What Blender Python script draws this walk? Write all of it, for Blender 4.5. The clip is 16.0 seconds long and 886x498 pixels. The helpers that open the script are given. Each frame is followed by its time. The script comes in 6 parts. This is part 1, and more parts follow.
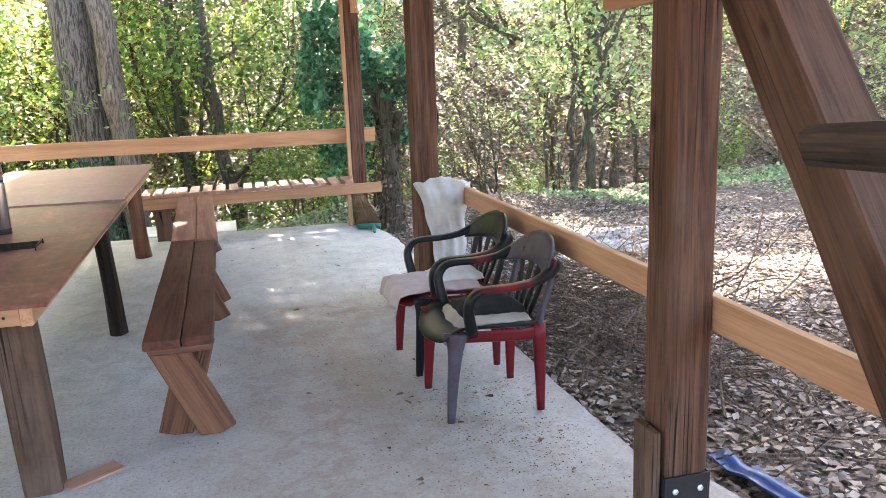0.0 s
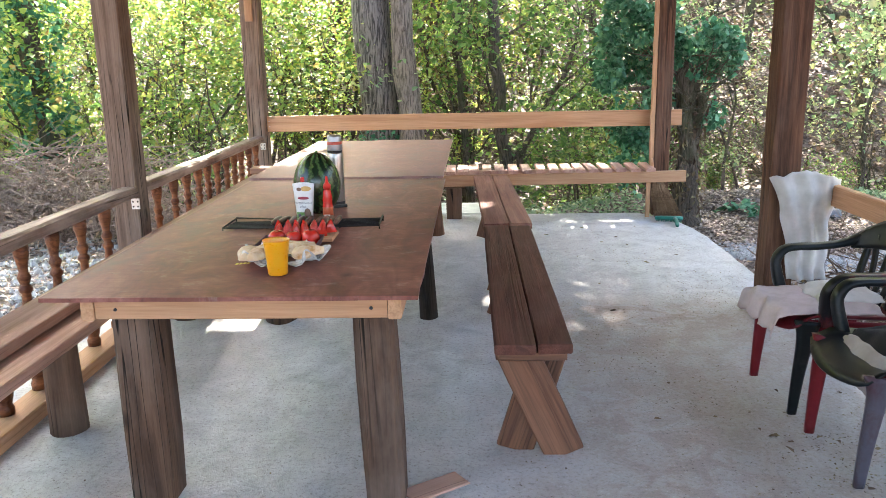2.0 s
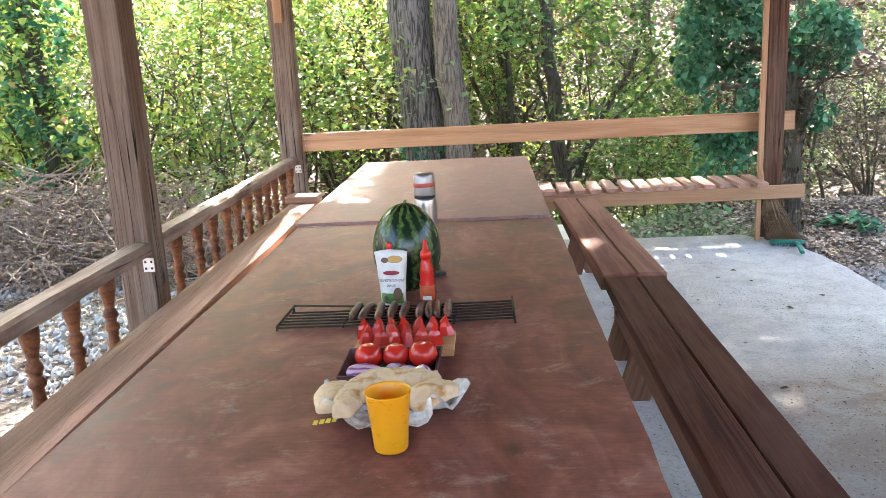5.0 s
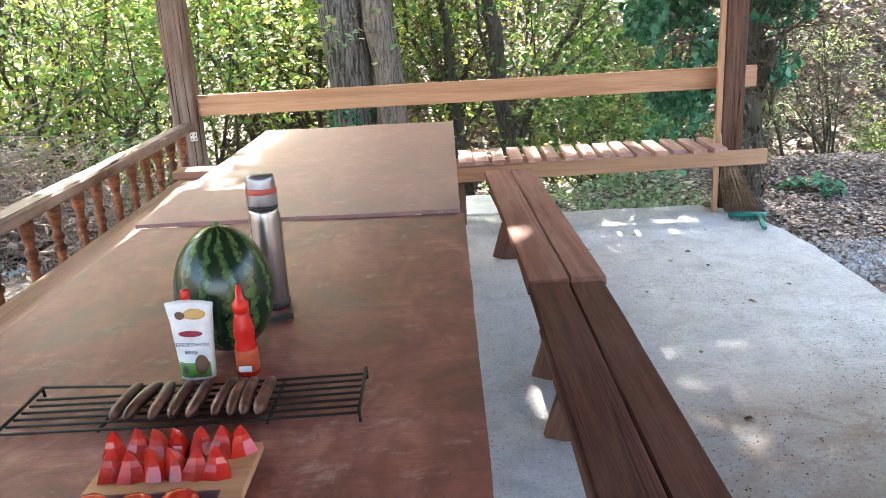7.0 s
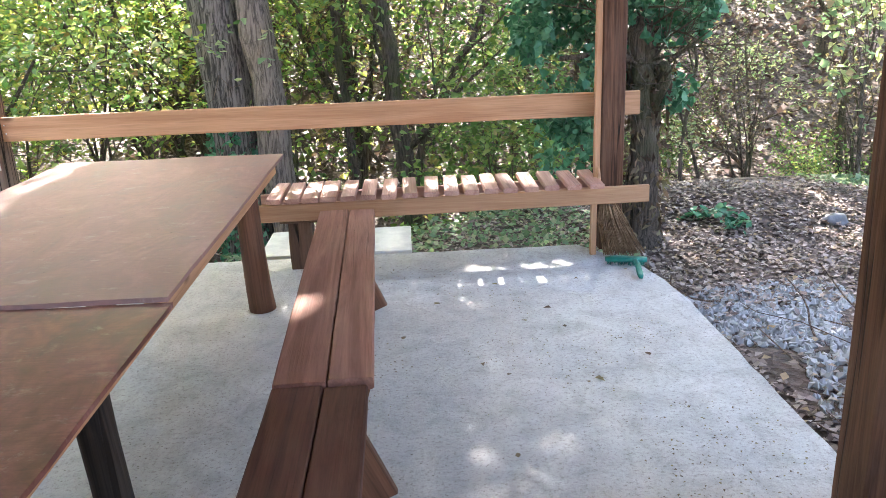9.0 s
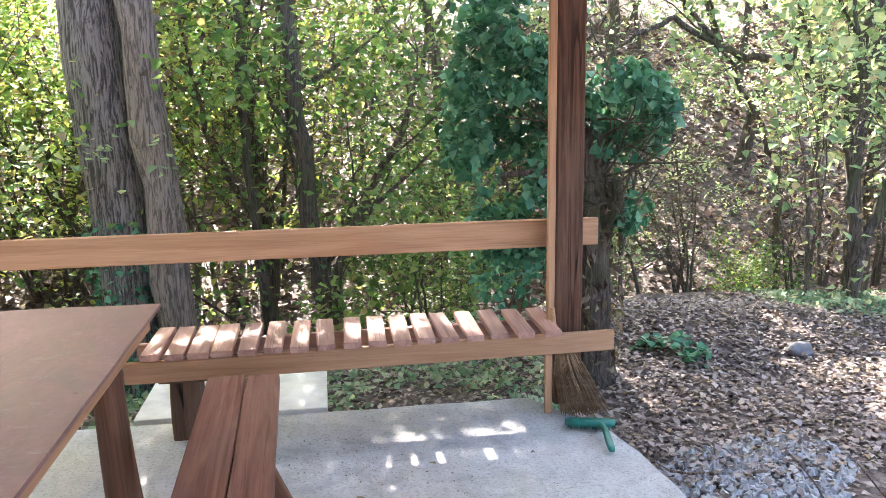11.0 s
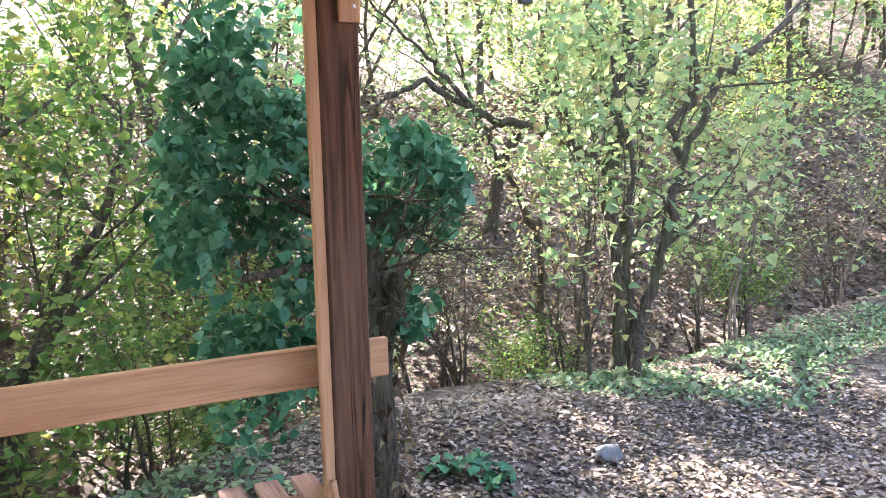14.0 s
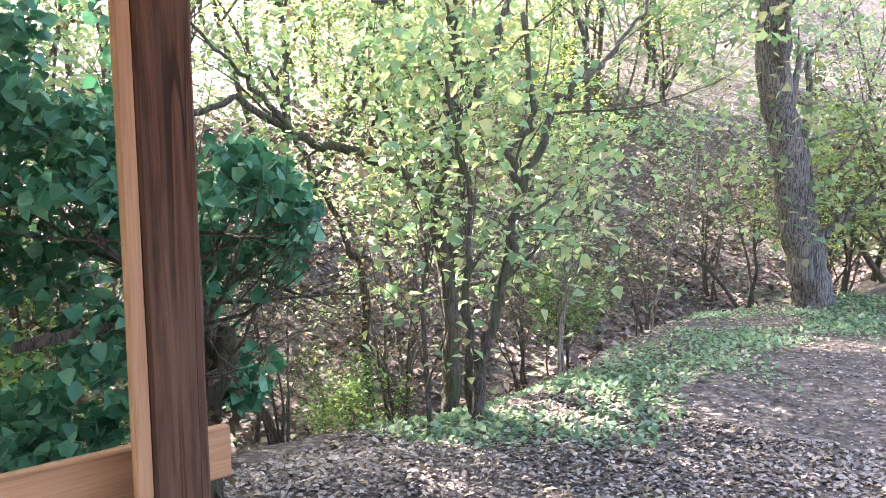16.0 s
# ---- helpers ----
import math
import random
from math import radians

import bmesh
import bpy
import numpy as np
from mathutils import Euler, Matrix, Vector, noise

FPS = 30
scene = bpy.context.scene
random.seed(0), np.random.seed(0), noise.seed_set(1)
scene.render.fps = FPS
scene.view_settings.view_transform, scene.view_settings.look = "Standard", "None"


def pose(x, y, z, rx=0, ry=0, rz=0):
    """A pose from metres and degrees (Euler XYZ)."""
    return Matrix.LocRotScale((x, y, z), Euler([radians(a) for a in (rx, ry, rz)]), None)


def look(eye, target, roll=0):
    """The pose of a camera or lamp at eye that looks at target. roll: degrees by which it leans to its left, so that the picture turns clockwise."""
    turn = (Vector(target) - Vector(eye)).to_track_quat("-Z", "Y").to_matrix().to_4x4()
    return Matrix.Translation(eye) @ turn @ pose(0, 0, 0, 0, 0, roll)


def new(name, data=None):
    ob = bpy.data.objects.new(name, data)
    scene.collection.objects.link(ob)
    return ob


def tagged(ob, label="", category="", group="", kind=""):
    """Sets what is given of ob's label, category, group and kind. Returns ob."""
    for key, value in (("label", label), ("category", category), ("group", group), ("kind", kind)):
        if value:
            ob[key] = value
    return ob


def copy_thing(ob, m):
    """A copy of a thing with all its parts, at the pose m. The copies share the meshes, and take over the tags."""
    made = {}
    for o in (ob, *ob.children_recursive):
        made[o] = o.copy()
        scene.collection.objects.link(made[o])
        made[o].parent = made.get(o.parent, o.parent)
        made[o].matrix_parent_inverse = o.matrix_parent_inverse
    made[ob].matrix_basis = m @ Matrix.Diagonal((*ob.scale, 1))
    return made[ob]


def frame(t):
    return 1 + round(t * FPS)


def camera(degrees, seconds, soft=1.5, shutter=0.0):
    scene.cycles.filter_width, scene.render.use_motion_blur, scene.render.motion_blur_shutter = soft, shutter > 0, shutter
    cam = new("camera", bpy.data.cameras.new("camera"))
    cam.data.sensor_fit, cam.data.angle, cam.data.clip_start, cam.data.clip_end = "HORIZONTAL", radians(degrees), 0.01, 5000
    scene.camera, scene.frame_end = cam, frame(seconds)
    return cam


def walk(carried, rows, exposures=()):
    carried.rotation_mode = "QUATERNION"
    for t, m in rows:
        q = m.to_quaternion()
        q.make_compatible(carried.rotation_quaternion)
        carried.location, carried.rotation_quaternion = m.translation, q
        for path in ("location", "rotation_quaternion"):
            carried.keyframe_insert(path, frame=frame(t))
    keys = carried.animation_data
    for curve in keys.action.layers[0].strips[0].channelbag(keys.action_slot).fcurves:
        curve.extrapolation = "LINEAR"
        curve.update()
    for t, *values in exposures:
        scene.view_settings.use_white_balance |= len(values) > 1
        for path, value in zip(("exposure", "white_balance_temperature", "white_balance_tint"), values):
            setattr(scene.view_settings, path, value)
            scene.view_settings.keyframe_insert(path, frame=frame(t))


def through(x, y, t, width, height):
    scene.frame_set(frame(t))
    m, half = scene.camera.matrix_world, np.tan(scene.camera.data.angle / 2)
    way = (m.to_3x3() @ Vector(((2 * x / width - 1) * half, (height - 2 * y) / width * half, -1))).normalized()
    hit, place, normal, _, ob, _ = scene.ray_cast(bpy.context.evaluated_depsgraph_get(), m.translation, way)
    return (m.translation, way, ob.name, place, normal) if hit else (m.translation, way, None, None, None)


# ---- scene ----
cam = camera(57.9, 16.0, 0.45)
PATH = [
    (0, (0.074, 0.022, 1.47), (0.566, 1.912, 1.038), -2.0),
    (0.5, (-0.003, 0.152, 1.437), (0.34, 2.074, 1.0), -1.6),
    (1, (-0.175, 0.235, 1.464), (0.05, 2.169, 1.004), -1.2),
    (1.5, (-0.284, 0.362, 1.435), (-0.218, 2.306, 0.969), -1.0),
    (2, (-0.397, 0.613, 1.432), (-0.477, 2.557, 0.972), -1.1),
    (2.5, (-0.536, 0.775, 1.437), (-0.689, 2.72, 0.993), -1.3),
    (3, (-0.718, 0.956, 1.447), (-0.892, 2.904, 1.027), -2.0),
    (5.5, (-0.838, 1.975, 1.462), (-0.959, 3.912, 0.979), -3.1),
    (6, (-0.7, 2.175, 1.476), (-0.823, 4.103, 0.96), -3.2),
    (6.5, (-0.638, 2.328, 1.466), (-0.724, 4.248, 0.914), -3.1),
    (7, (-0.604, 2.543, 1.459), (-0.635, 4.456, 0.874), -3.2),
    (7.5, (-0.491, 2.657, 1.465), (-0.480, 4.561, 0.853), -3.4),
    (8, (-0.246, 2.833, 1.455), (-0.208, 4.734, 0.834), -3.0),
    (10.5, (0.175, 3.893, 1.576), (0.364, 5.836, 1.144), -0.9),
    (11, (0.099, 4.145, 1.596), (0.387, 6.087, 1.215), -0.9),
    (11.5, (0.141, 4.367, 1.609), (0.537, 6.298, 1.271), -0.8),
    (12, (0.222, 4.62, 1.622), (0.733, 6.529, 1.313), -0.4),
    (12.5, (0.23, 4.828, 1.605), (0.866, 6.703, 1.319), -0.5),
    (13, (0.216, 5.051, 1.627), (0.971, 6.884, 1.363), -1.2),
    (13.5, (0.252, 5.228, 1.603), (1.091, 7.026, 1.353), -1.5),
    (14, (0.371, 5.426, 1.611), (1.278, 7.194, 1.38), -1.5),
    (14.5, (0.418, 5.572, 1.609), (1.442, 7.276, 1.39), -1.2),
    (15, (0.436, 5.741, 1.623), (1.585, 7.365, 1.415), -0.9),
    (15.5, (0.46, 5.946, 1.624), (1.717, 7.489, 1.427), -0.9),
    (16, (0.529, 6.113, 1.612), (1.851, 7.604, 1.437), -1.0),
]
walk(cam, [(t, look(eye, target, roll)) for t, eye, target, roll in PATH],
     exposures=[(0.0, 4.18, 6700, 11), (3.0, 4.09, 6550, 11), (7.0, 4.24, 6350, 11), (10.5, 3.95, 6350, 16), (16.0, 3.92, 6150, 15)])

# ---- world, sun ----
SUN = Vector((-0.10, 1.0, 0.72)).normalized()
world = bpy.data.worlds.new("world")
scene.world = world
world.use_nodes = True
wn = world.node_tree
wn.nodes.clear()
sky = wn.nodes.new("ShaderNodeTexSky")
sky.sky_type = "NISHITA"
sky.sun_disc = False
sky.sun_elevation = math.asin(SUN.z)
sky.sun_rotation = math.atan2(SUN.x, SUN.y)
sky.air_density, sky.dust_density, sky.ozone_density = 1.0, 4.0, 0.6
bg = wn.nodes.new("ShaderNodeBackground")
bg.inputs["Strength"].default_value = 0.1
wo = wn.nodes.new("ShaderNodeOutputWorld")
wn.links.new(sky.outputs[0], bg.inputs["Color"])
wn.links.new(bg.outputs[0], wo.inputs["Surface"])
lamp = bpy.data.lights.new("sun", "SUN")
lamp.energy, lamp.angle, lamp.color = 5.0, radians(0.6), (1.0, 0.94, 0.84)
sun = new("sun", lamp)
sun.matrix_basis = look(SUN * 50, (0, 0, 0))


# ---- materials ----
class Nodes:
    """A small writer for node materials."""

    def __init__(self, name):
        self.material = bpy.data.materials.new(name)
        self.material.use_nodes = True
        self.tree = self.material.node_tree
        self.tree.nodes.clear()
        self.out = self.add("OutputMaterial")

    def add(self, kind, **inputs):
        node = self.tree.nodes.new("ShaderNode" + kind)
        for key, value in inputs.items():
            self.set(node, key.replace("_", " "), value)
        return node

    def set(self, node, key, value):
        socket = node.inputs[int(key[1:])] if key[0] == "i" and key[1:].isdigit() else node.inputs[key]
        if isinstance(value, bpy.types.NodeSocket):
            self.tree.links.new(value, socket)
        else:
            socket.default_value = value

    def coords(self, scale=(1, 1, 1), shuffle=True, kind="Object"):
        tc = self.add("TexCoord")
        mp = self.add("Mapping", Vector=tc.outputs[kind], Scale=scale)
        if shuffle:
            info = self.add("ObjectInfo")
            mul = self.math("MULTIPLY", info.outputs["Random"], 37.0)
            com = self.add("CombineXYZ", X=mul, Y=mul, Z=mul)
            self.set(mp, "Location", com.outputs[0])
        return mp.outputs[0]

    def math(self, op, a, b=0.0, clamp=False):
        n = self.add("Math", i0=a, i1=b)
        n.operation, n.use_clamp = op, clamp
        return n.outputs[0]

    def noise(self, vector, scale=1.0, detail=5.0, rough=0.6, distortion=0.0):
        return self.add("TexNoise", Vector=vector, Scale=scale, Detail=detail, Roughness=rough, Distortion=distortion).outputs["Fac"]

    def ramp(self, fac, *stops):
        n = self.add("ValToRGB", Fac=fac)
        e = n.color_ramp.elements
        while len(e) < len(stops):
            e.new(0.5)
        for el, (at, col) in zip(e, stops):
            el.position = at
            el.color = (*col, 1) if len(col) == 3 else col
        return n.outputs["Color"]

    def band(self, fac, lo, hi):
        n = self.add("MapRange", Value=fac)
        n.inputs["From Min"].default_value, n.inputs["From Max"].default_value = lo, hi
        return n.outputs["Result"]

    def mix(self, fac, a, b, blend="MIX"):
        n = self.add("Mix")
        n.data_type, n.blend_type = "RGBA", blend
        self.set(n, "i0", fac)
        self.set(n, "i6", a if isinstance(a, bpy.types.NodeSocket) or len(a) == 4 else (*a, 1))
        self.set(n, "i7", b if isinstance(b, bpy.types.NodeSocket) or len(b) == 4 else (*b, 1))
        return n.outputs[2]

    def bump(self, height, strength=0.3, distance=0.01):
        return self.add("Bump", Height=height, Strength=strength, Distance=distance).outputs[0]

    def surface(self, colour, rough=0.6, normal=None, **more):
        b = self.add("BsdfPrincipled")
        self.set(b, "Base Color", colour if isinstance(colour, bpy.types.NodeSocket) else (*colour, 1))
        self.set(b, "Roughness", rough)
        if normal is not None:
            self.set(b, "Normal", normal)
        for key, value in more.items():
            self.set(b, key.replace("_", " "), value)
        self.tree.links.new(b.outputs[0], self.out.inputs["Surface"])
        return self.material


def wood(name, dark, light, grey=None, grey_amount=0.0, rough=0.65, knots=0.5, cracks=0.4, grain=1.0, stripes=0.4):
    """Sawn timber with its grain along local X."""
    n = Nodes(name)
    long = n.coords((0.9 * grain, 16 * grain, 16 * grain))
    fine = n.coords((5, 150, 150))
    broad = n.coords((1.3, 3.0, 3.0))
    rings = n.noise(long, 1.0, 6, 0.62, 0.9)
    col = n.ramp(rings, (0.36, dark), (0.5, [0.5 * (a + b) for a, b in zip(dark, light)]), (0.64, light))
    info = n.add("ObjectInfo")
    tone = n.ramp(info.outputs["Random"], (0.0, (0.8, 0.8, 0.8)), (1.0, (1.12, 1.1, 1.08)))
    col = n.mix(1.0, col, tone, "MULTIPLY")
    streak = n.noise(fine, 1.0, 3, 0.6)
    col = n.mix(n.math("MULTIPLY", n.band(streak, 0.45, 0.75), 0.35), col, [c * 0.55 for c in dark])
    band_ = n.noise(n.coords((0.9, 80, 80)), 1.0, 4, 0.65, 0.5)
    col = n.mix(n.math("MULTIPLY", n.band(band_, 0.52, 0.66), stripes), col, [c * 0.5 for c in dark])
    col = n.mix(n.math("MULTIPLY", n.band(band_, 0.45, 0.3), stripes * 0.4), col, [min(1, c * 1.35) for c in light])
    if grey is not None:
        col = n.mix(n.math("MULTIPLY", n.band(n.noise(broad, 1.4, 5, 0.65), 0.42, 0.66), grey_amount), col, grey)
    if knots:
        vor = n.add("TexVoronoi", Vector=n.coords((2.2, 5, 5)), Scale=1.0)
        col = n.mix(n.math("MULTIPLY", n.band(vor.outputs["Distance"], 0.11, 0.045), knots), col, [c * 0.35 for c in dark])
    line = n.noise(n.coords((0.3, 15, 15)), 1.0, 2, 0.5, 0.3)
    crack = n.band(n.math("ABSOLUTE", n.math("SUBTRACT", line, 0.5)), 0.013, 0.005)
    gate = n.band(n.noise(broad, 0.8, 2), 0.44, 0.56)
    crack = n.math("MULTIPLY", crack, gate)
    col = n.mix(n.math("MULTIPLY", crack, cracks), col, (0.012, 0.008, 0.005))
    height = n.math("SUBTRACT", n.math("ADD", rings, n.math("MULTIPLY", streak, 0.5)), n.math("MULTIPLY", crack, 1.5 * cracks))
    return n.surface(col, n.math("ADD", n.math("MULTIPLY", streak, 0.25), rough - 0.06), n.bump(height, 0.6, 0.005), Specular_IOR_Level=0.22)


POST_WOOD = wood("weathered_post_wood", (0.05, 0.023, 0.013), (0.15, 0.074, 0.043), (0.16, 0.11, 0.083), 0.35, 0.75, 0.9, 1.0, 1.7, 0.22)
LEFT_POST = wood("grey_post_wood", (0.11, 0.072, 0.052), (0.23, 0.16, 0.12), (0.27, 0.22, 0.185), 0.5, 0.8, 0.8, 1.0, 1.5, 0.2)
DARK_LOG = wood("blackened_log_wood", (0.014, 0.011, 0.009), (0.055, 0.04, 0.03), (0.09, 0.07, 0.055), 0.4, 0.85, 0.5, 0.9)
RAIL_WOOD = wood("fresh_pine", (0.40, 0.212, 0.112), (0.53, 0.31, 0.178), None, 0, 0.6, 0.85, 0.15, 1.0, 0.1)
SEAT_WOOD = wood("stained_bench_wood", (0.055, 0.018, 0.012), (0.125, 0.046, 0.031), (0.16, 0.098, 0.077), 0.3, 0.75, 0.9, 0.3, 1.0, 0.15)
SEAT_RED = wood("reddish_bench_wood", (0.16, 0.065, 0.048), (0.29, 0.14, 0.105), (0.28, 0.18, 0.145), 0.3, 0.75, 0.8, 0.3, 1.0, 0.12)
LEFT_WOOD = wood("faded_bench_wood", (0.4, 0.225, 0.165), (0.62, 0.4, 0.305), (0.36, 0.26, 0.215), 0.4, 0.7, 0.7, 0.6, 1.0, 0.2)
LEG_WOOD = wood("planed_leg_wood", (0.09, 0.038, 0.022), (0.22, 0.105, 0.06), (0.1, 0.065, 0.048), 0.3, 0.6, 0.6, 0.5, 1.0, 0.3)
LOG_WOOD = wood("grey_log_wood", (0.05, 0.028, 0.018), (0.15, 0.088, 0.056), (0.2, 0.15, 0.12), 0.45, 0.8, 0.9, 1.0, 0.8, 0.22)
RAILING_WOOD = wood("weathered_handrail_wood", (0.12, 0.068, 0.048), (0.3, 0.195, 0.145), (0.42, 0.34, 0.29), 0.6, 0.6, 0.5, 0.9)
TURNED_WOOD = wood("varnished_turned_wood", (0.08, 0.025, 0.011), (0.25, 0.095, 0.038), None, 0, 0.32, 0.3, 0.3, 1.5)
SLAT_WOOD = wood("reddish_slat_wood", (0.38, 0.2, 0.155), (0.56, 0.34, 0.265), None, 0, 0.5, 0.4, 0.3, 1.0, 0.15)
CHAR_WOOD = wood("charred_wood", (0.02, 0.015, 0.012), (0.085, 0.06, 0.045), (0.14, 0.11, 0.085), 0.4, 0.9, 0.5, 1.0)


def plywood(name, pale):
    """Varnished rotary-cut sheet; pale mixes in a lighter tone that also stands for glare."""
    n = Nodes(name)
    swirl = n.noise(n.coords((1.6, 0.75, 1.0), False), 1.5, 3, 0.5, 0.7)
    rings = n.math("PINGPONG", n.math("MULTIPLY", swirl, 30.0), 1.0)
    blotch = n.noise(n.coords((2.6, 1.5, 1.0), False), 1.7, 7, 0.68, 0.9)
    fine = n.noise(n.coords((14, 130, 60), False), 1.0, 3)
    pores = n.noise(n.coords((60, 380, 60), False), 1.0, 2)
    col = n.ramp(blotch, (0.37, (0.115, 0.034, 0.026)), (0.46, (0.185, 0.06, 0.045)), (0.55, (0.245, 0.09, 0.07)), (0.66, (0.34, 0.15, 0.12)))
    col = n.mix(n.math("MULTIPLY", rings, 0.36), col, n.mix(1.0, col, (0.5, 0.42, 0.4), "MULTIPLY"))
    col = n.mix(n.math("MULTIPLY", n.band(fine, 0.46, 0.78), 0.4), col, (0.06, 0.023, 0.016))
    col = n.mix(n.math("MULTIPLY", n.band(pores, 0.56, 0.74), 0.35), col, (0.05, 0.02, 0.014))
    knot = n.add("TexVoronoi", Vector=n.coords((2.6, 1.9, 1), False), Scale=1.0)
    col = n.mix(n.math("MULTIPLY", n.band(knot.outputs["Distance"], 0.075, 0.02), 0.75), col, (0.035, 0.014, 0.01))
    col = n.mix(pale, col, (0.4, 0.285, 0.27))
    scuff = n.noise(n.coords((3.4, 5.2, 1), False), 2.4, 9, 0.78, 0.4)
    scuffs = n.band(scuff, 0.56, 0.68)
    col = n.mix(n.math("MULTIPLY", scuffs, 0.4), col, (0.5, 0.42, 0.385))
    specks = n.noise(n.coords((1, 1, 1), False), 34.0, 3, 0.6)
    col = n.mix(n.math("MULTIPLY", n.band(specks, 0.7, 0.76), 0.6), col, (0.05, 0.03, 0.022))
    rough = n.math("ADD", n.math("MULTIPLY", scuffs, 0.22), n.math("ADD", n.math("MULTIPLY", blotch, 0.45), 0.3 + 0.12 * pale))
    height = n.math("ADD", n.math("MULTIPLY", rings, 0.25), n.math("ADD", blotch, n.math("MULTIPLY", fine, 0.35)))
    return n.surface(col, rough, n.bump(height, 0.2, 0.004), Specular_IOR_Level=0.2)


PLYWOOD = plywood("varnished_plywood", 0.03)
# the far sheet's glare is mixed into its paler colour
PLYWOOD_PALE = plywood("glare_pale_plywood", 0.4)


def concrete():
    """Pale float-finished slab; brown dust gathers in drifts, grit and pinholes everywhere."""
    n = Nodes("pale_concrete")
    at = n.coords((1, 1, 1), False)
    big = n.noise(at, 0.55, 5, 0.6, 0.4)
    mid = n.noise(at, 6.0, 9, 0.72, 0.6)
    trowel = n.noise(n.coords((9, 2.2, 1), False), 1.4, 6, 0.7, 1.0)
    small = n.noise(at, 60.0, 6, 0.8)
    col = n.ramp(mid, (0.34, (0.39, 0.385, 0.375)), (0.5, (0.53, 0.525, 0.515)), (0.66, (0.63, 0.625, 0.615)))
    col = n.mix(n.math("MULTIPLY", n.band(trowel, 0.5, 0.66), 0.3), col, (0.33, 0.31, 0.29))
    xyz = n.add("SeparateXYZ", Vector=n.add("TexCoord").outputs["Object"]).outputs
    edge = n.math("MULTIPLY", n.math("SUBTRACT", n.noise(at, 2.2, 6, 0.65), 0.5), 1.6)
    aisle = n.math("MULTIPLY", n.band(n.math("ADD", xyz[0], edge), -0.5, 0.2), n.band(n.math("ADD", xyz[1], n.math("MULTIPLY", edge, 0.5)), 5.45, 5.1))
    dirt = n.math("MULTIPLY", n.math("ADD", n.math("MULTIPLY", aisle, 0.62), n.math("MULTIPLY", n.band(big, 0.42, 0.6), 0.3)), n.band(mid, 0.3, 0.55))
    col = n.mix(dirt, col, (0.27, 0.205, 0.16))
    col = n.mix(n.math("MULTIPLY", n.band(small, 0.52, 0.64), 0.7), col, (0.2, 0.175, 0.155))
    col = n.mix(n.math("MULTIPLY", n.band(small, 0.42, 0.3), 0.5), col, (0.7, 0.69, 0.67))
    grit = n.add("TexVoronoi", Vector=at, Scale=38.0)
    gritty = n.math("MULTIPLY", n.band(grit.outputs["Distance"], 0.16, 0.07), n.band(n.noise(at, 1.7, 4), 0.42, 0.6))
    col = n.mix(n.math("MULTIPLY", gritty, 0.85), col, (0.1, 0.075, 0.058))
    return n.surface(col, 0.8, n.bump(n.math("ADD", mid, n.math("MULTIPLY", small, 0.7)), 0.95, 0.009))


CONCRETE = concrete()


def earth():
    n = Nodes("forest_floor_earth")
    big = n.noise(n.coords((1, 1, 1), False), 0.35, 5, 0.6)
    mid = n.noise(n.coords((1, 1, 1), False), 6.0, 6, 0.75, 0.5)
    cell = n.add("TexVoronoi", Vector=n.coords((1, 1, 1), False), Scale=17.0)
    leaf = n.ramp(cell.outputs["Color"], (0.0, (0.045, 0.03, 0.024)), (0.45, (0.13, 0.09, 0.073)), (0.75, (0.23, 0.17, 0.145)), (1.0, (0.08, 0.048, 0.038)))
    soil = n.ramp(mid, (0.3, (0.04, 0.028, 0.022)), (0.7, (0.13, 0.098, 0.08)))
    col = n.mix(n.band(mid, 0.38, 0.58), soil, leaf)
    col = n.mix(n.math("MULTIPLY", n.band(big, 0.56, 0.7), 0.45), col, (0.11, 0.14, 0.045))
    h = n.math("ADD", mid, n.math("MULTIPLY", cell.outputs["Distance"], 0.8))
    return n.surface(col, 0.9, n.bump(h, 0.9, 0.04))


EARTH = earth()


def foliage(name, stops, gloss=0.45, through=0.45, glow=1.5):
    n = Nodes(name)
    geo = n.add("NewGeometry")
    col = n.ramp(geo.outputs["Random Per Island"], *stops)
    mottle = n.noise(n.coords((1, 1, 1), False), 30.0, 2)
    col = n.mix(n.math("MULTIPLY", n.band(mottle, 0.4, 0.75), 0.35), col, [c * 0.6 for c in stops[0][1]])
    b = n.add("BsdfPrincipled", Base_Color=col, Roughness=gloss, Specular_IOR_Level=0.25)
    warm = n.mix(1.0, col, (glow, glow, glow * 0.8), "MULTIPLY")
    t = n.add("BsdfTranslucent", Color=warm)
    m = n.add("MixShader", Fac=through, i1=b.outputs[0], i2=t.outputs[0])
    n.tree.links.new(m.outputs[0], n.out.inputs["Surface"])
    return n.material


LEAF_LIGHT = foliage("yellow_green_leaves", [(0.0, (0.09, 0.19, 0.06)), (0.3, (0.2, 0.33, 0.1)), (0.65, (0.36, 0.45, 0.13)), (0.88, (0.54, 0.53, 0.15)), (1.0, (0.38, 0.24, 0.12))], 0.4, 0.52, 1.4)
LEAF_PALE = foliage("pale_green_leaves", [(0.0, (0.15, 0.25, 0.13)), (0.3, (0.28, 0.39, 0.2)), (0.7, (0.42, 0.49, 0.25)), (0.9, (0.53, 0.52, 0.27)), (1.0, (0.38, 0.27, 0.19))], 0.36, 0.5, 1.2)
LEAF_MID = foliage("green_leaves", [(0.0, (0.07, 0.14, 0.045)), (0.5, (0.15, 0.26, 0.075)), (0.85, (0.32, 0.4, 0.12)), (1.0, (0.3, 0.24, 0.11))], 0.4, 0.45, 1.35)
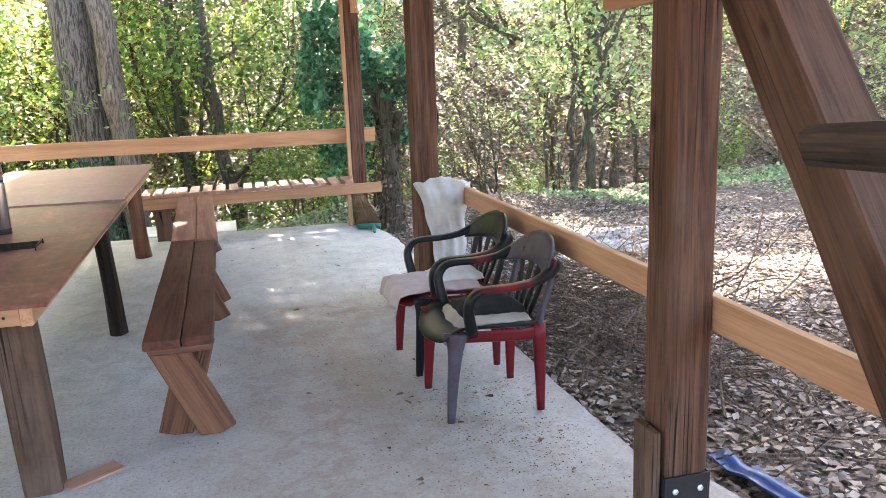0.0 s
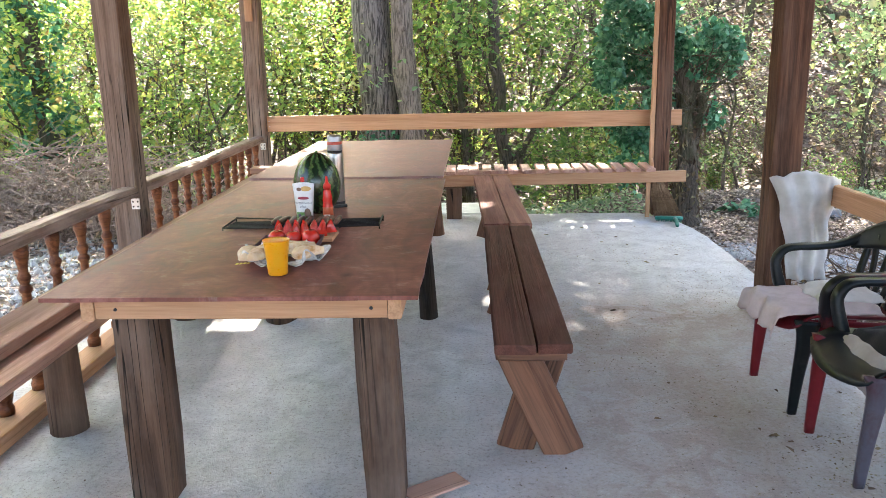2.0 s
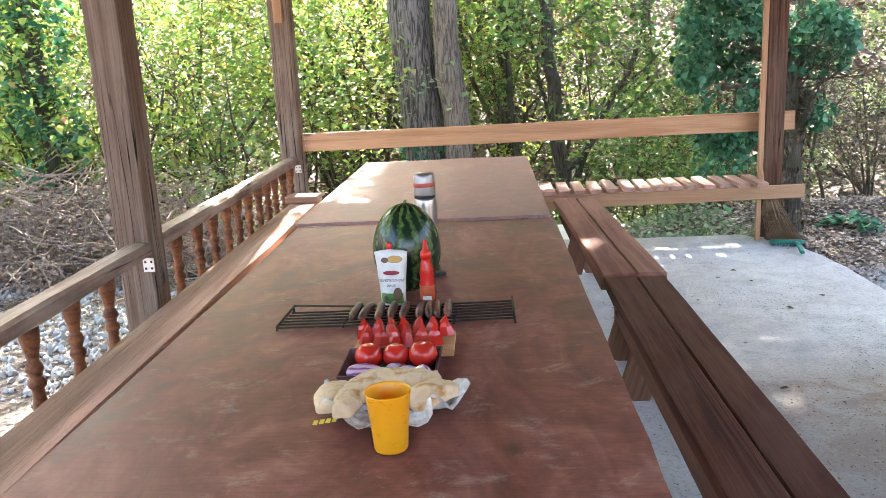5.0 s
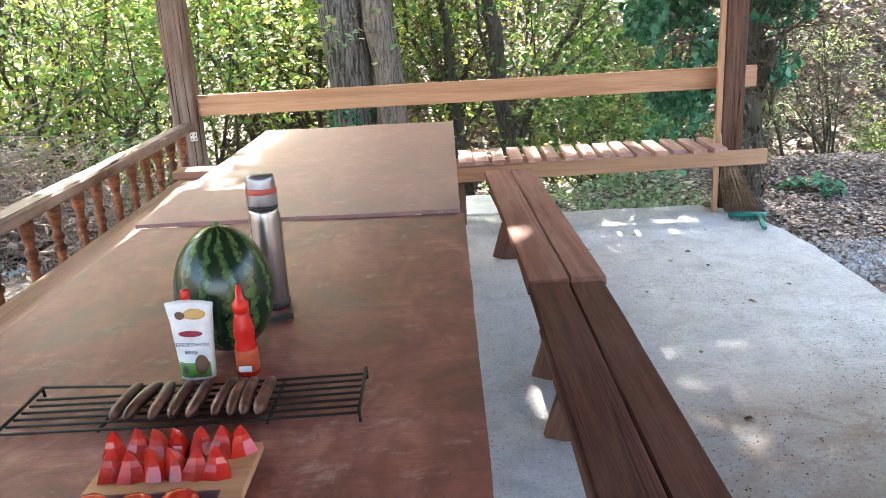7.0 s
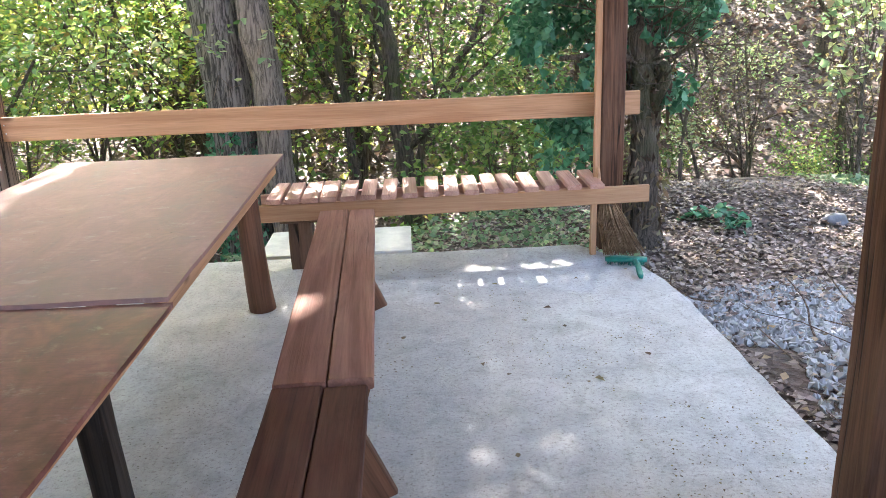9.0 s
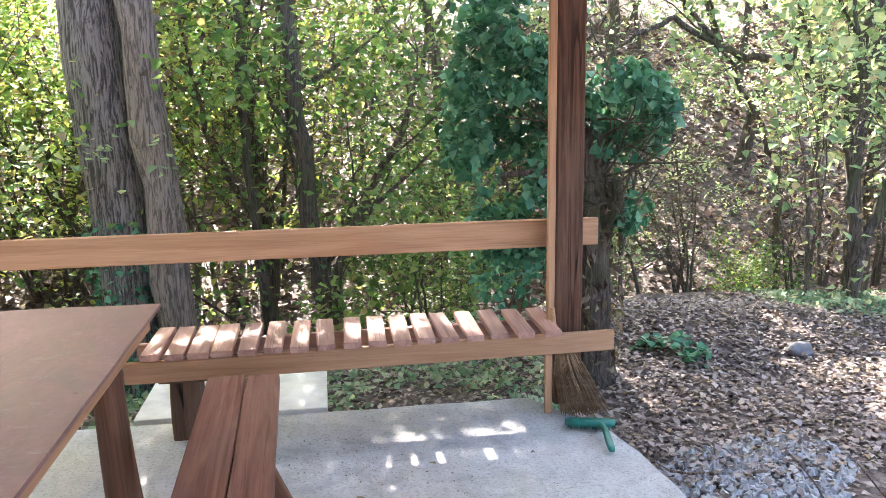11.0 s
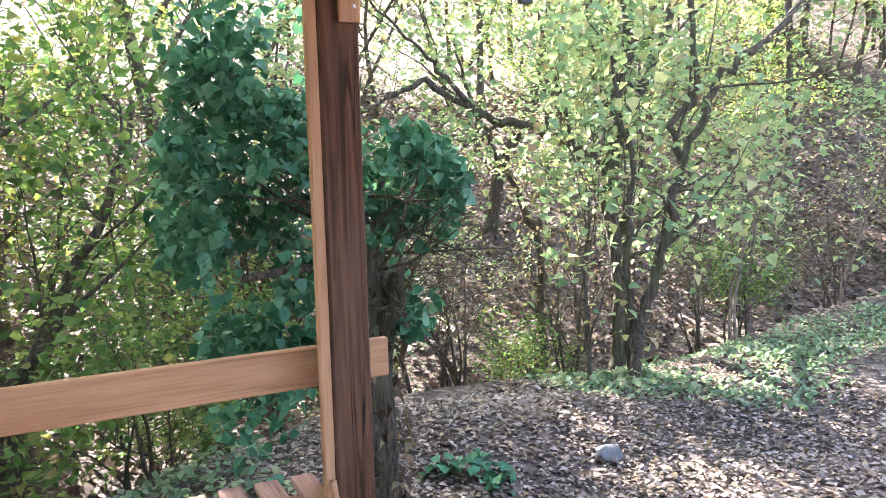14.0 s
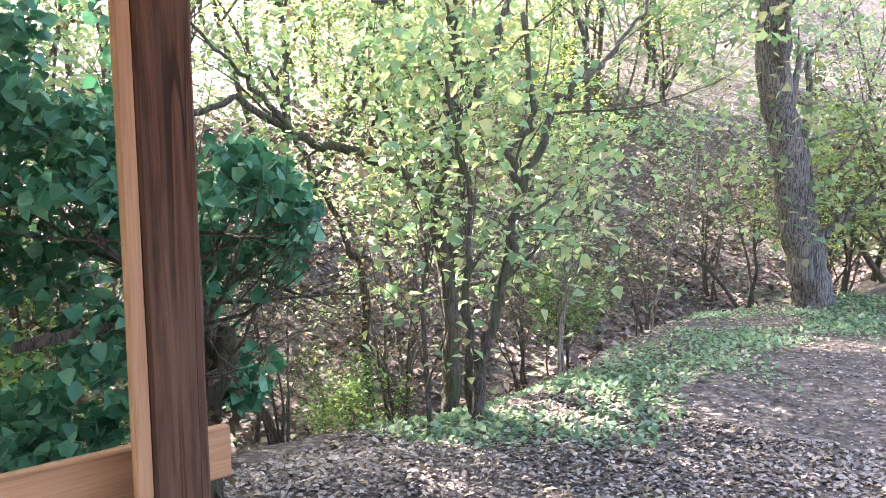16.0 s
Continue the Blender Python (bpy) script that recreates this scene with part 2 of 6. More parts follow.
LEAF_DARK = foliage("ivy_leaves", [(0.0, (0.035, 0.12, 0.065)), (0.6, (0.085, 0.25, 0.14)), (1.0, (0.2, 0.4, 0.25))], 0.32, 0.3, 1.25)
LEAF_BROWN = foliage("withered_leaves", [(0.0, (0.07, 0.045, 0.034)), (0.5, (0.19, 0.135, 0.095)), (1.0, (0.27, 0.23, 0.12))], 0.7, 0.3, 1.1)
LITTER = foliage("fallen_leaves", [(0.0, (0.075, 0.052, 0.042)), (0.25, (0.17, 0.122, 0.1)), (0.55, (0.3, 0.232, 0.2)), (0.85, (0.48, 0.4, 0.355)), (1.0, (0.36, 0.25, 0.13))], 0.65, 0.12, 1.0)
# redder litter for the hill, also darkened to stand for its shade
HILL_LITTER = foliage("hillside_leaf_litter", [(0.0, (0.04, 0.024, 0.02)), (0.3, (0.16, 0.1, 0.086)), (0.7, (0.28, 0.19, 0.165)), (0.9, (0.42, 0.32, 0.28)), (1.0, (0.16, 0.19, 0.07))], 0.7, 0.1, 1.0)
GRASS = foliage("ground_herbs", [(0.0, (0.11, 0.19, 0.1)), (0.6, (0.25, 0.35, 0.2)), (1.0, (0.46, 0.47, 0.3))], 0.45, 0.35, 1.2)


def bark(name, dark, light, moss=0.0):
    n = Nodes(name)
    ridge = n.noise(n.coords((42, 42, 5.0)), 1.0, 5, 0.66, 0.9)
    fine = n.noise(n.coords((60, 60, 12)), 1.0, 4, 0.6)
    col = n.ramp(ridge, (0.42, dark), (0.55, light))
    col = n.mix(n.math("MULTIPLY", fine, 0.4), col, [c * 0.6 for c in light])
    if moss:
        col = n.mix(n.math("MULTIPLY", n.band(n.noise(n.coords((1, 1, 1)), 2.2, 4), 0.48, 0.6), moss), col, (0.06, 0.085, 0.02))
    return n.surface(col, 0.88, n.bump(n.math("ADD", ridge, n.math("MULTIPLY", fine, 0.3)), 1.0, 0.05))


BARK_GREY = bark("grey_furrowed_bark", (0.03, 0.024, 0.021), (0.3, 0.255, 0.225))
BARK_BROWN = bark("brown_bark", (0.04, 0.03, 0.022), (0.15, 0.115, 0.085), 0.4)
BARK_PALE = bark("pale_bark", (0.095, 0.073, 0.058), (0.35, 0.275, 0.225))
TWIG = bark("dry_twigs", (0.06, 0.04, 0.028), (0.26, 0.18, 0.13))
BRAMBLE = bark("tan_brambles", (0.24, 0.165, 0.125), (0.5, 0.37, 0.3))


def plain(name, colour, rough=0.5, vary=0.25, scale=12.0, **more):
    """A nearly even surface with blotches and fine scratches."""
    n = Nodes(name)
    a = n.noise(n.coords((1, 1, 1)), scale, 5, 0.65)
    col = n.mix(n.band(a, 0.3, 0.75), [c * (1 - vary) for c in colour], [min(1, c * (1 + vary)) for c in colour])
    f = n.noise(n.coords((1, 1, 1)), scale * 12, 3)
    return n.surface(col, n.math("ADD", n.math("MULTIPLY", f, 0.2), rough - 0.1), n.bump(f, 0.12, 0.002), **more)


ROCK = plain("grey_rock", (0.14, 0.136, 0.138), 0.85, 0.35, 14)
STONE = plain("grey_gravel", (0.38, 0.375, 0.37), 0.85, 0.3, 8)


# ---- builders ----
def thing(name, label, category, x=0.0, y=0.0, z=0.0, group="", turn=0.0, kind=""):
    ob = new(name)
    ob.empty_display_size = 0.1
    ob.matrix_basis = pose(x, y, z, 0, 0, turn)
    return tagged(ob, label, category, group, kind)


def whole(ob):
    """The pose in the world of a thing or part."""
    return ob.matrix_basis if ob.parent is None else whole(ob.parent) @ ob.matrix_basis


def link(name, mesh, parent=None, at=None, label=""):
    """A mesh as an object; at is its pose in the world."""
    ob = new(name, mesh)
    m = at if at is not None else Matrix()
    if parent is not None:
        ob.parent = parent
        ob.matrix_basis = whole(parent).inverted() @ m
    else:
        ob.matrix_basis = m
    return tagged(ob, label)


def part(name, bm, material, parent, label="", at=None, smooth=False):
    """A bmesh, in the space of `at` in the world (or of its parent), as one part."""
    mesh = bpy.data.meshes.new(name)
    bm.to_mesh(mesh)
    bm.free()
    mesh.materials.append(material)
    if smooth:
        mesh.shade_smooth()
    return link(name, mesh, parent, at if at is not None else (whole(parent) if parent else None), label)


def aligned(a, b, up=(0, 0, 1)):
    """A pose at a with local X towards b and local Z near up."""
    x = (Vector(b) - Vector(a)).normalized()
    y = Vector(up).cross(x).normalized()
    z = x.cross(y)
    m = Matrix((x, y, z)).transposed().to_4x4()
    m.translation = a
    return m


def timber_mesh(length, w, h, material, wear=0.002, bevel=0.005, seed=0, segments=0, waist=0.0):
    """A sawn piece along X, w across Y and h up Z, with chamfered, slightly uneven edges."""
    n = segments or max(3, min(14, int(length / 0.18)))
    verts, faces = [], []
    prof = []
    for sy, sz in ((1, 1), (-1, 1), (-1, -1), (1, -1)):
        c = [(sy * w / 2, sz * (h / 2 - bevel)), (sy * (w / 2 - bevel), sz * h / 2)]
        prof += c if (sy * sz > 0) else c[::-1]
    k = len(prof)
    for i in range(n + 1):
        x = length * i / n
        for j, (py, pz) in enumerate(prof):
            d = noise.noise_vector(Vector((x * 4 + seed * 7.3, j * 1.9, seed * 3.1))) * wear
            end = bevel * 0.4 if i in (0, n) else 0.0
            verts.append((x + d.x * (i in (0, n)), py * (1 - end / w) + d.y, pz * (1 - end / h) + d.z))
    for i in range(n):
        for j in range(k):
            a, b = i * k + j, i * k + (j + 1) % k
            faces.append((a, b, b + k, a + k))
    faces.append(tuple(range(k - 1, -1, -1)))
    faces.append(tuple(n * k + j for j in range(k)))
    mesh = bpy.data.meshes.new("timber")
    mesh.from_pydata(verts, [], faces)
    bm = bmesh.new()
    bm.from_mesh(mesh)
    bmesh.ops.recalc_face_normals(bm, faces=bm.faces)
    bm.to_mesh(mesh)
    bm.free()
    mesh.materials.append(material)
    return mesh


SEED = [0]


def timber(name, parent, a, b, w, h, material, up=(0, 0, 1), label="", wear=0.002, bevel=0.005):
    """A timber whose axis runs from a to b in the world."""
    SEED[0] += 1
    a, b = Vector(a), Vector(b)
    mesh = timber_mesh((b - a).length, w, h, material, wear, bevel, SEED[0])
    mesh.name = name
    return link(name, mesh, parent, aligned(a, b, up), label)


def board(name, parent, x0, x1, y0, y1, z0, z1, material, along="x", label="", wear=0.0015, bevel=0.004):
    """A timber given by its bounds, its grain along x, y or z."""
    cx, cy, cz = (x0 + x1) / 2, (y0 + y1) / 2, (z0 + z1) / 2
    if along == "x":
        return timber(name, parent, (x0, cy, cz), (x1, cy, cz), y1 - y0, z1 - z0, material, (0, 0, 1), label, wear, bevel)
    if along == "y":
        return timber(name, parent, (cx, y0, cz), (cx, y1, cz), x1 - x0, z1 - z0, material, (0, 0, 1), label, wear, bevel)
    return timber(name, parent, (cx, cy, z0), (cx, cy, z1), x1 - x0, y1 - y0, material, (0, 1, 0), label, wear, bevel)


class Geo:
    """Vertices and faces gathered for one mesh."""

    def __init__(self):
        self.v, self.f, self.starts = [], [], []

    def split(self, name, material):
        """Each tube as a mesh of its own."""
        ends = self.starts[1:] + [(len(self.v), len(self.f))]
        out = []
        for (v0, f0), (v1, f1) in zip(self.starts, ends):
            m = bpy.data.meshes.new(name)
            m.from_pydata([tuple(p) for p in self.v[v0:v1]], [], [tuple(i - v0 for i in f) for f in self.f[f0:f1]])
            m.materials.append(material)
            m.shade_smooth()
            out.append(m)
        return out

    def tube(self, pts, radii, sides=8, cap=True, lumps=0.0, seed=0.0):
        pts = [Vector(p) for p in pts]
        base, n = len(self.v), len(pts)
        self.starts.append((len(self.v), len(self.f)))
        ref = Vector((0.31, 0.77, 0.55))
        for i, p in enumerate(pts):
            d = (pts[min(i + 1, n - 1)] - pts[max(i - 1, 0)]).normalized()
            s = d.cross(ref)
            if s.length < 0.1:
                s = d.cross(Vector((1, 0, 0)))
            s.normalize()
            t = d.cross(s)
            for k in range(sides):
                a = 2 * math.pi * k / sides
                r = radii[i] * (1 + lumps * noise.noise(Vector((math.cos(a) * 1.5 + seed, math.sin(a) * 1.5, p.z * 2.2 + i * 0.15 + seed))))
                self.v.append(p + s * (r * math.cos(a)) + t * (r * math.sin(a)))
        for i in range(n - 1):
            for k in range(sides):
                a, b = base + i * sides + k, base + i * sides + (k + 1) % sides
                self.f.append((a, b, b + sides, a + sides))
        if cap:
            self.f.append(tuple(base + k for k in range(sides - 1, -1, -1)))
            self.f.append(tuple(base + (n - 1) * sides + k for k in range(sides)))
        return self

    def mesh(self, name, material, smooth=True):
        m = bpy.data.meshes.new(name)
        m.from_pydata([tuple(p) for p in self.v], [], self.f)
        m.materials.append(material)
        if smooth:
            m.shade_smooth()
        return m


def lathe(profile, sides=24):
    """A turned bmesh from (radius, height) pairs."""
    bm = bmesh.new()
    rings = []
    for r, z in profile:
        rings.append([bm.verts.new((r * math.cos(2 * math.pi * k / sides), r * math.sin(2 * math.pi * k / sides), z)) for k in range(sides)] if r > 1e-5 else [bm.verts.new((0, 0, z))])
    for a, b in zip(rings, rings[1:]):
        for k in range(sides):
            p, q = a[k % len(a)], a[(k + 1) % len(a)]
            r, s = b[(k + 1) % len(b)], b[k % len(b)]
            face = [u for i, u in enumerate((p, q, r, s)) if u not in (p, q, r, s)[:i]]
            if len(face) > 2:
                bm.faces.new(face)
    bmesh.ops.recalc_face_normals(bm, faces=bm.faces)
    return bm


def leaf_mesh(name, centres, length, width, material, rng, flat=0.0, hang=0.0, fold=0.18, heart=False):
    """Many small folded leaves. flat: how far they lie level; hang: how far their tips point down."""
    n = len(centres)
    c = np.asarray(centres, float)
    u = rng.normal(size=(n, 3))
    u[:, 2] *= 1 - flat
    u[:, 2] -= hang
    u /= np.linalg.norm(u, axis=1, keepdims=True)
    up = rng.normal(size=(n, 3)) * (1 - 0.75 * flat)
    up[:, 2] += 0.7 + 2.5 * flat
    w = np.cross(u, up)
    w /= np.linalg.norm(w, axis=1, keepdims=True) + 1e-9
    nn = np.cross(w, u)
    s = (0.6 + 0.8 * rng.random((n, 1))) * length
    b = s * (width / length)
    mid = c + u * s * 0.42
    mesh = bpy.data.meshes.new(name)
    if heart:
        wide, tip = c + u * s * 0.22, c + u * s * 0.66
        verts = np.stack([c, wide + w * b * 0.52 + nn * s * fold, tip + w * b * 0.3 + nn * s * fold * 0.4, c + u * s - nn * s * 0.1, tip - w * b * 0.3 + nn * s * fold * 0.4, wide - w * b * 0.52 + nn * s * fold], 1).reshape(-1, 3)
        index = (np.arange(n)[:, None] * 6 + np.array([[0, 1, 2, 3, 0, 3, 4, 5]])).ravel()
        mesh.vertices.add(6 * n)
        mesh.vertices.foreach_set("co", verts.ravel().astype(np.float32))
        mesh.loops.add(8 * n)
        mesh.loops.foreach_set("vertex_index", index.astype(np.int32))
        mesh.polygons.add(2 * n)
        mesh.polygons.foreach_set("loop_start", np.arange(0, 8 * n, 4, dtype=np.int32))
        mesh.update(calc_edges=True)
        mesh.materials.append(material)
        return mesh
    verts = np.stack([c, mid + w * b / 2 + nn * s * fold, c + u * s, mid - w * b / 2 + nn * s * fold], 1).reshape(-1, 3)
    mesh.vertices.add(4 * n)
    mesh.vertices.foreach_set("co", verts.ravel().astype(np.float32))
    mesh.loops.add(4 * n)
    mesh.loops.foreach_set("vertex_index", np.arange(4 * n, dtype=np.int32))
    mesh.polygons.add(n)
    mesh.polygons.foreach_set("loop_start", np.arange(0, 4 * n, 4, dtype=np.int32))
    mesh.update(calc_edges=True)
    mesh.materials.append(material)
    return mesh


def log(name, parent, a, b, radii, label="", seed=0, lumps=0.08, material=None):
    """A round timber from a to b, with its grain along its length."""
    a, b = Vector(a), Vector(b)
    L, n_ = (b - a).length, len(radii) - 1
    g_ = Geo().tube([(L * k / n_, 0, 0) for k in range(n_ + 1)], radii, 16, True, 0.0)
    for i, v in enumerate(g_.v):
        d = noise.noise_vector(Vector((v.x * 2 + seed, v.y * 14, v.z * 14 + seed))) * lumps * radii[0]
        g_.v[i] = v + Vector((0, d.y, d.z))
    return link(name, g_.mesh(name, material or LOG_WOOD), parent, aligned(a, b, (0, 1, 0.01)), label)


# ---- ground ----
def smooth(a, b, v):
    t = min(1.0, max(0.0, (v - a) / (b - a)))
    return t * t * (3 - 2 * t)


def edge_of_bank(x):
    return 9.3 + 1.7 * smooth(-0.5, 3.5, x) + 0.35 * math.sin(x * 0.8)


def ground_z(x, y):
    """The lie of the land: a bank beside the slab, a gully, and a steep wooded hill behind it."""
    z = -0.05 - 0.30 * smooth(5.5, 9.0, y) if x > 0 else -0.22 - 0.18 * smooth(6, 9, y)
    z += 0.20 * math.exp(-((x - 3.3) ** 2 / 1.6 + (y - 10.0) ** 2 / 0.5))
    z += 0.12 * smooth(5.0, 8.0, x) * smooth(7, 10, y)
    d = y - edge_of_bank(x)
    z -= 1.0 * smooth(0.0, 2.4, d)
    rise = max(0.0, d - 2.6)
    z += 0.44 * min(rise, 45) + 0.1 * max(0, min(rise - 45, 60))
    z += 0.45 * max(0.0, x - 15) * smooth(15, 22, x) * (x < 40) + (11.25 if x >= 40 else 0) * 1.0
    z += 0.35 * max(0.0, min(-9 - x, 25))
    z += 0.05 * noise.noise(Vector((x * 1.3, y * 1.3, 0))) + 0.5 * noise.noise(Vector((x * 0.25, y * 0.25, 3))) * smooth(2, 6, d)
    if -2.62 < x < 1.52 and -3.2 < y < 8.1:
        z = min(z, -0.16)
    elif 1.0 < x < 2.2 and -3 < y < 8.4:
        z = min(z, -0.045)
    return z


def spread(*stops):
    """Grid lines: (from, to, step) stretches joined."""
    out = []
    for a, b, s in stops:
        out += list(np.arange(a, b - 1e-6, s))
    return out + [stops[-1][1]]


gx = spread((-400, -60, 40), (-60, -20, 4), (-20, -8, 0.8), (-8, -3, 0.3), (-3, 8, 0.13), (8, 20, 0.5), (20, 60, 3), (60, 400, 40))
gy = spread((-400, -60, 40), (-60, -4, 6), (-4, 1, 0.5), (1, 11.5, 0.13), (11.5, 24, 0.5), (24, 60, 2), (60, 400, 40))
gverts = [(x, y, ground_z(x, y)) for y in gy for x in gx]
nx = len(gx)
gfaces = [(j * nx + i, j * nx + i + 1, (j + 1) * nx + i + 1, (j + 1) * nx + i) for j in range(len(gy) - 1) for i in range(nx - 1)]
gm = bpy.data.meshes.new("ground")
gm.from_pydata(gverts, [], gfaces)
gm.materials.append(EARTH)
gm.shade_smooth()
tagged(link("ground", gm), "leaf-strewn brown forest floor falling to a gully and rising up a hill", "ground", kind="structure")

# ---- slab ----
OUTLINE = [(-2.6, -3.0), (1.72, -3.0), (1.70, 2.1), (1.62, 2.45), (1.49, 2.62), (1.48, 3.5), (1.465, 5.1), (1.47, 6.6), (1.475, 7.0), (1.45, 7.35), (1.40, 7.62), (1.30, 7.78), (1.19, 7.95), (1.12, 8.07), (-2.6, 8.07)]
pts = []
for (ax, ay), (bx, by) in zip(OUTLINE, OUTLINE[1:] + OUTLINE[:1]):
    steps = max(1, int(math.hypot(bx - ax, by - ay) / 0.12))
    for i in range(steps):
        px, py = ax + (bx - ax) * i / steps, ay + (by - ay) * i / steps
        d = noise.noise_vector(Vector((px * 6, py * 6, 1))) * 0.012
        pts.append((px + d.x, py + d.y))
bm = bmesh.new()
top = [bm.verts.new((x, y, 0)) for x, y in pts]
low = [bm.verts.new((x * 1.004, y + 0.004, -0.3)) for x, y in pts]
bm.faces.new(top)
for i in range(len(pts)):
    j = (i + 1) % len(pts)
    bm.faces.new((top[i], low[i], low[j], top[j]))
bmesh.ops.recalc_face_normals(bm, faces=bm.faces)
slab = part("floor", bm, CONCRETE, None)
tagged(slab, "pale rough concrete floor slab dusted with dirt", "floor", kind="structure")

# ---- posts and roof ----


def post(x0, x1, y0, y1, z1, label, z0=0.0, material=None):
    t = thing("post", label, "post", (x0 + x1) / 2, (y0 + y1) / 2, z0, "posts of the shelter")
    board("shaft", t, x0, x1, y0, y1, z0, z1, material or POST_WOOD, "z", wear=0.004, bevel=0.008)
    return t


EAVE = 2.46
end_post = post(1.235, 1.375, 7.95, 8.10, EAVE, "dark brown split wooden post at the end seat")
board("facing_strip", end_post, 1.196, 1.233, 7.955, 7.99, 0.45, EAVE, RAIL_WOOD, "z", "pale narrow pine strip")
chair_post = post(1.19, 1.345, 4.93, 5.085, EAVE, "brown wooden post beside the plastic chairs")
near_post = post(1.325, 1.475, 2.11, 2.26, EAVE, "thick brown wooden post in a black steel shoe")
mid_left = post(-2.44, -2.29, 5.0, 5.15, EAVE, "weathered grey-brown wooden post at the railing", 0.0, LEFT_POST)
far_left = post(-2.50, -2.335, 8.06, 8.22, EAVE, "weathered round-edged wooden post at the railing corner", -0.4, LEFT_POST)
post(-2.40, -2.25, 2.0, 2.15, EAVE, "weathered grey-brown wooden post at the railing", 0.0, LEFT_POST)
STEEL_BLACK = plain("black_painted_steel", (0.02, 0.02, 0.022), 0.45, 0.3, 20, Metallic=0.3)
ZINC = plain("zinc_plate", (0.62, 0.62, 0.62), 0.4, 0.15, 40, Metallic=0.7)
# steel shoe of the near post
for nm, b in (("shoe_plate", (1.319, 1.481, 2.100, 2.107)), ("shoe_plate", (1.315, 1.322, 2.107, 2.263)), ("shoe_plate", (1.478, 1.485, 2.107, 2.263))):
    board(nm, near_post, *b, 0.002, 0.18, STEEL_BLACK, "z", "black steel plate", 0.0005, 0.001)
for bx in (1.355, 1.445):
    bm = lathe([(0, 0), (0.011, 0), (0.011, 0.004), (0.006, 0.007), (0, 0.007)], 6)
    part("bolt", bm, ZINC, near_post, "", Matrix.Translation((bx, 2.0995, 0.13)) @ pose(0, 0, 0, 90))
board("offcut", near_post, 1.285, 1.313, 2.12, 2.25, 0.0, 0.33, LOG_WOOD, "z", "grey upright offcut")
# timber stub at its top and the block on the end post
board("knee_board", near_post, 1.36, 1.40, 2.262, 2.66, 1.655, 1.80, RAIL_WOOD, "y", "pale plank end")
board("cleat", end_post, 1.30, 1.375, 7.925, 7.948, 2.05, 2.40, RAIL_WOOD, "z", "pale screwed cleat")
bm = lathe([(0, 0), (0.007, 0), (0.005, 0.004), (0, 0.004)], 10)
part("screw", bm, ZINC, end_post, "", Matrix.Translation((1.352, 7.924, 2.10)) @ pose(0, 0, 0, 90))
board("cleat", far_left, -2.45, -2.38, 8.035, 8.058, 1.80, 2.2, RAIL_WOOD, "z", "pale screwed cleat")

# leaning brace
brace = thing("brace", "thick rough-sawn wooden brace leaning against the post", "brace", 1.4, 0.85, 0)
timber("beam", brace, (1.41, 0.69, 0.02), (1.41, 1.945, 1.80), 0.16, 0.165, POST_WOOD, (0, -1, 0.7), "", 0.005, 0.008)
stub = thing("charred_beam", "short charred log end leaning on the brace", "beam", 1.29, 1.3, 1.2)
timber("beam", stub, (1.265, 1.44, 1.295), (1.30, 0.72, 1.335), 0.11, 0.10, CHAR_WOOD, (0, 0, 1), "", 0.012, 0.02)
timber("prop", stub, (1.30, 0.80, 0.0), (1.30, 0.80, 1.28), 0.09, 0.09, CHAR_WOOD, (0, 1, 0), "", 0.008, 0.01)

# roof, out of sight above
roof = thing("roof", "plain boarded wooden shelter roof on beams", "roof", -0.5, 3, EAVE, kind="structure")
for y in (2.11, 4.93, 7.95):
    board("tie_beam", roof, -2.75, 1.75, y, y + 0.14, EAVE, EAVE + 0.16, POST_WOOD, "x")
for x in (-2.48, 1.23):
    board("wall_plate", roof, x, x + 0.14, -3.0, 8.6, EAVE + 0.162, EAVE + 0.30, POST_WOOD, "y")
PLANK_ROOF = wood("roof_boards", (0.25, 0.15, 0.08), (0.4, 0.26, 0.15))
for i in range(23):
    x = -3.1 + i * 0.235
    slope = 0.10 * abs(x + 0.55)
    lap = 0.027 * (i % 2)
    board("roof_board", roof, x - 0.02, x + 0.25, -3.2, 8.75, EAVE + 0.56 + lap - slope, EAVE + 0.585 + lap - slope, PLANK_ROOF, "y")
gut = thing("gutter_hook", "small black steel gutter hook under the eave", "hook", 2.57, 8.8, 2.34)
board("arm", gut, 2.545, 2.595, 8.78, 8.80, 2.355, 2.72, STEEL_BLACK, "z", wear=0.0005, bevel=0.001)
board("tip", gut, 2.55, 2.61, 8.77, 8.81, 2.335, 2.353, STEEL_BLACK, "x", wear=0.0005, bevel=0.001)
board("arm", gut, 1.9, 2.60, 8.78, 8.80, 2.722, 2.745, STEEL_BLACK, "x", wear=0.0005, bevel=0.001)

# ---- rails ----
back = thing("back_rail", "long pale pine board across the end seat", "rail", -0.4, 8.13, 0.8)
timber("board", back, (-2.333, 8.145, 0.873), (1.511, 8.135, 0.876), 0.038, 0.145, RAIL_WOOD, wear=0.0015)
side = thing("side_rail", "long pale pine board along the slab edge", "rail", 1.5, 3, 0.64)
timber("board", side, (1.497, 5.13, 0.700), (1.497, 0.3, 0.708), 0.038, 0.112, RAIL_WOOD, wear=0.0015)

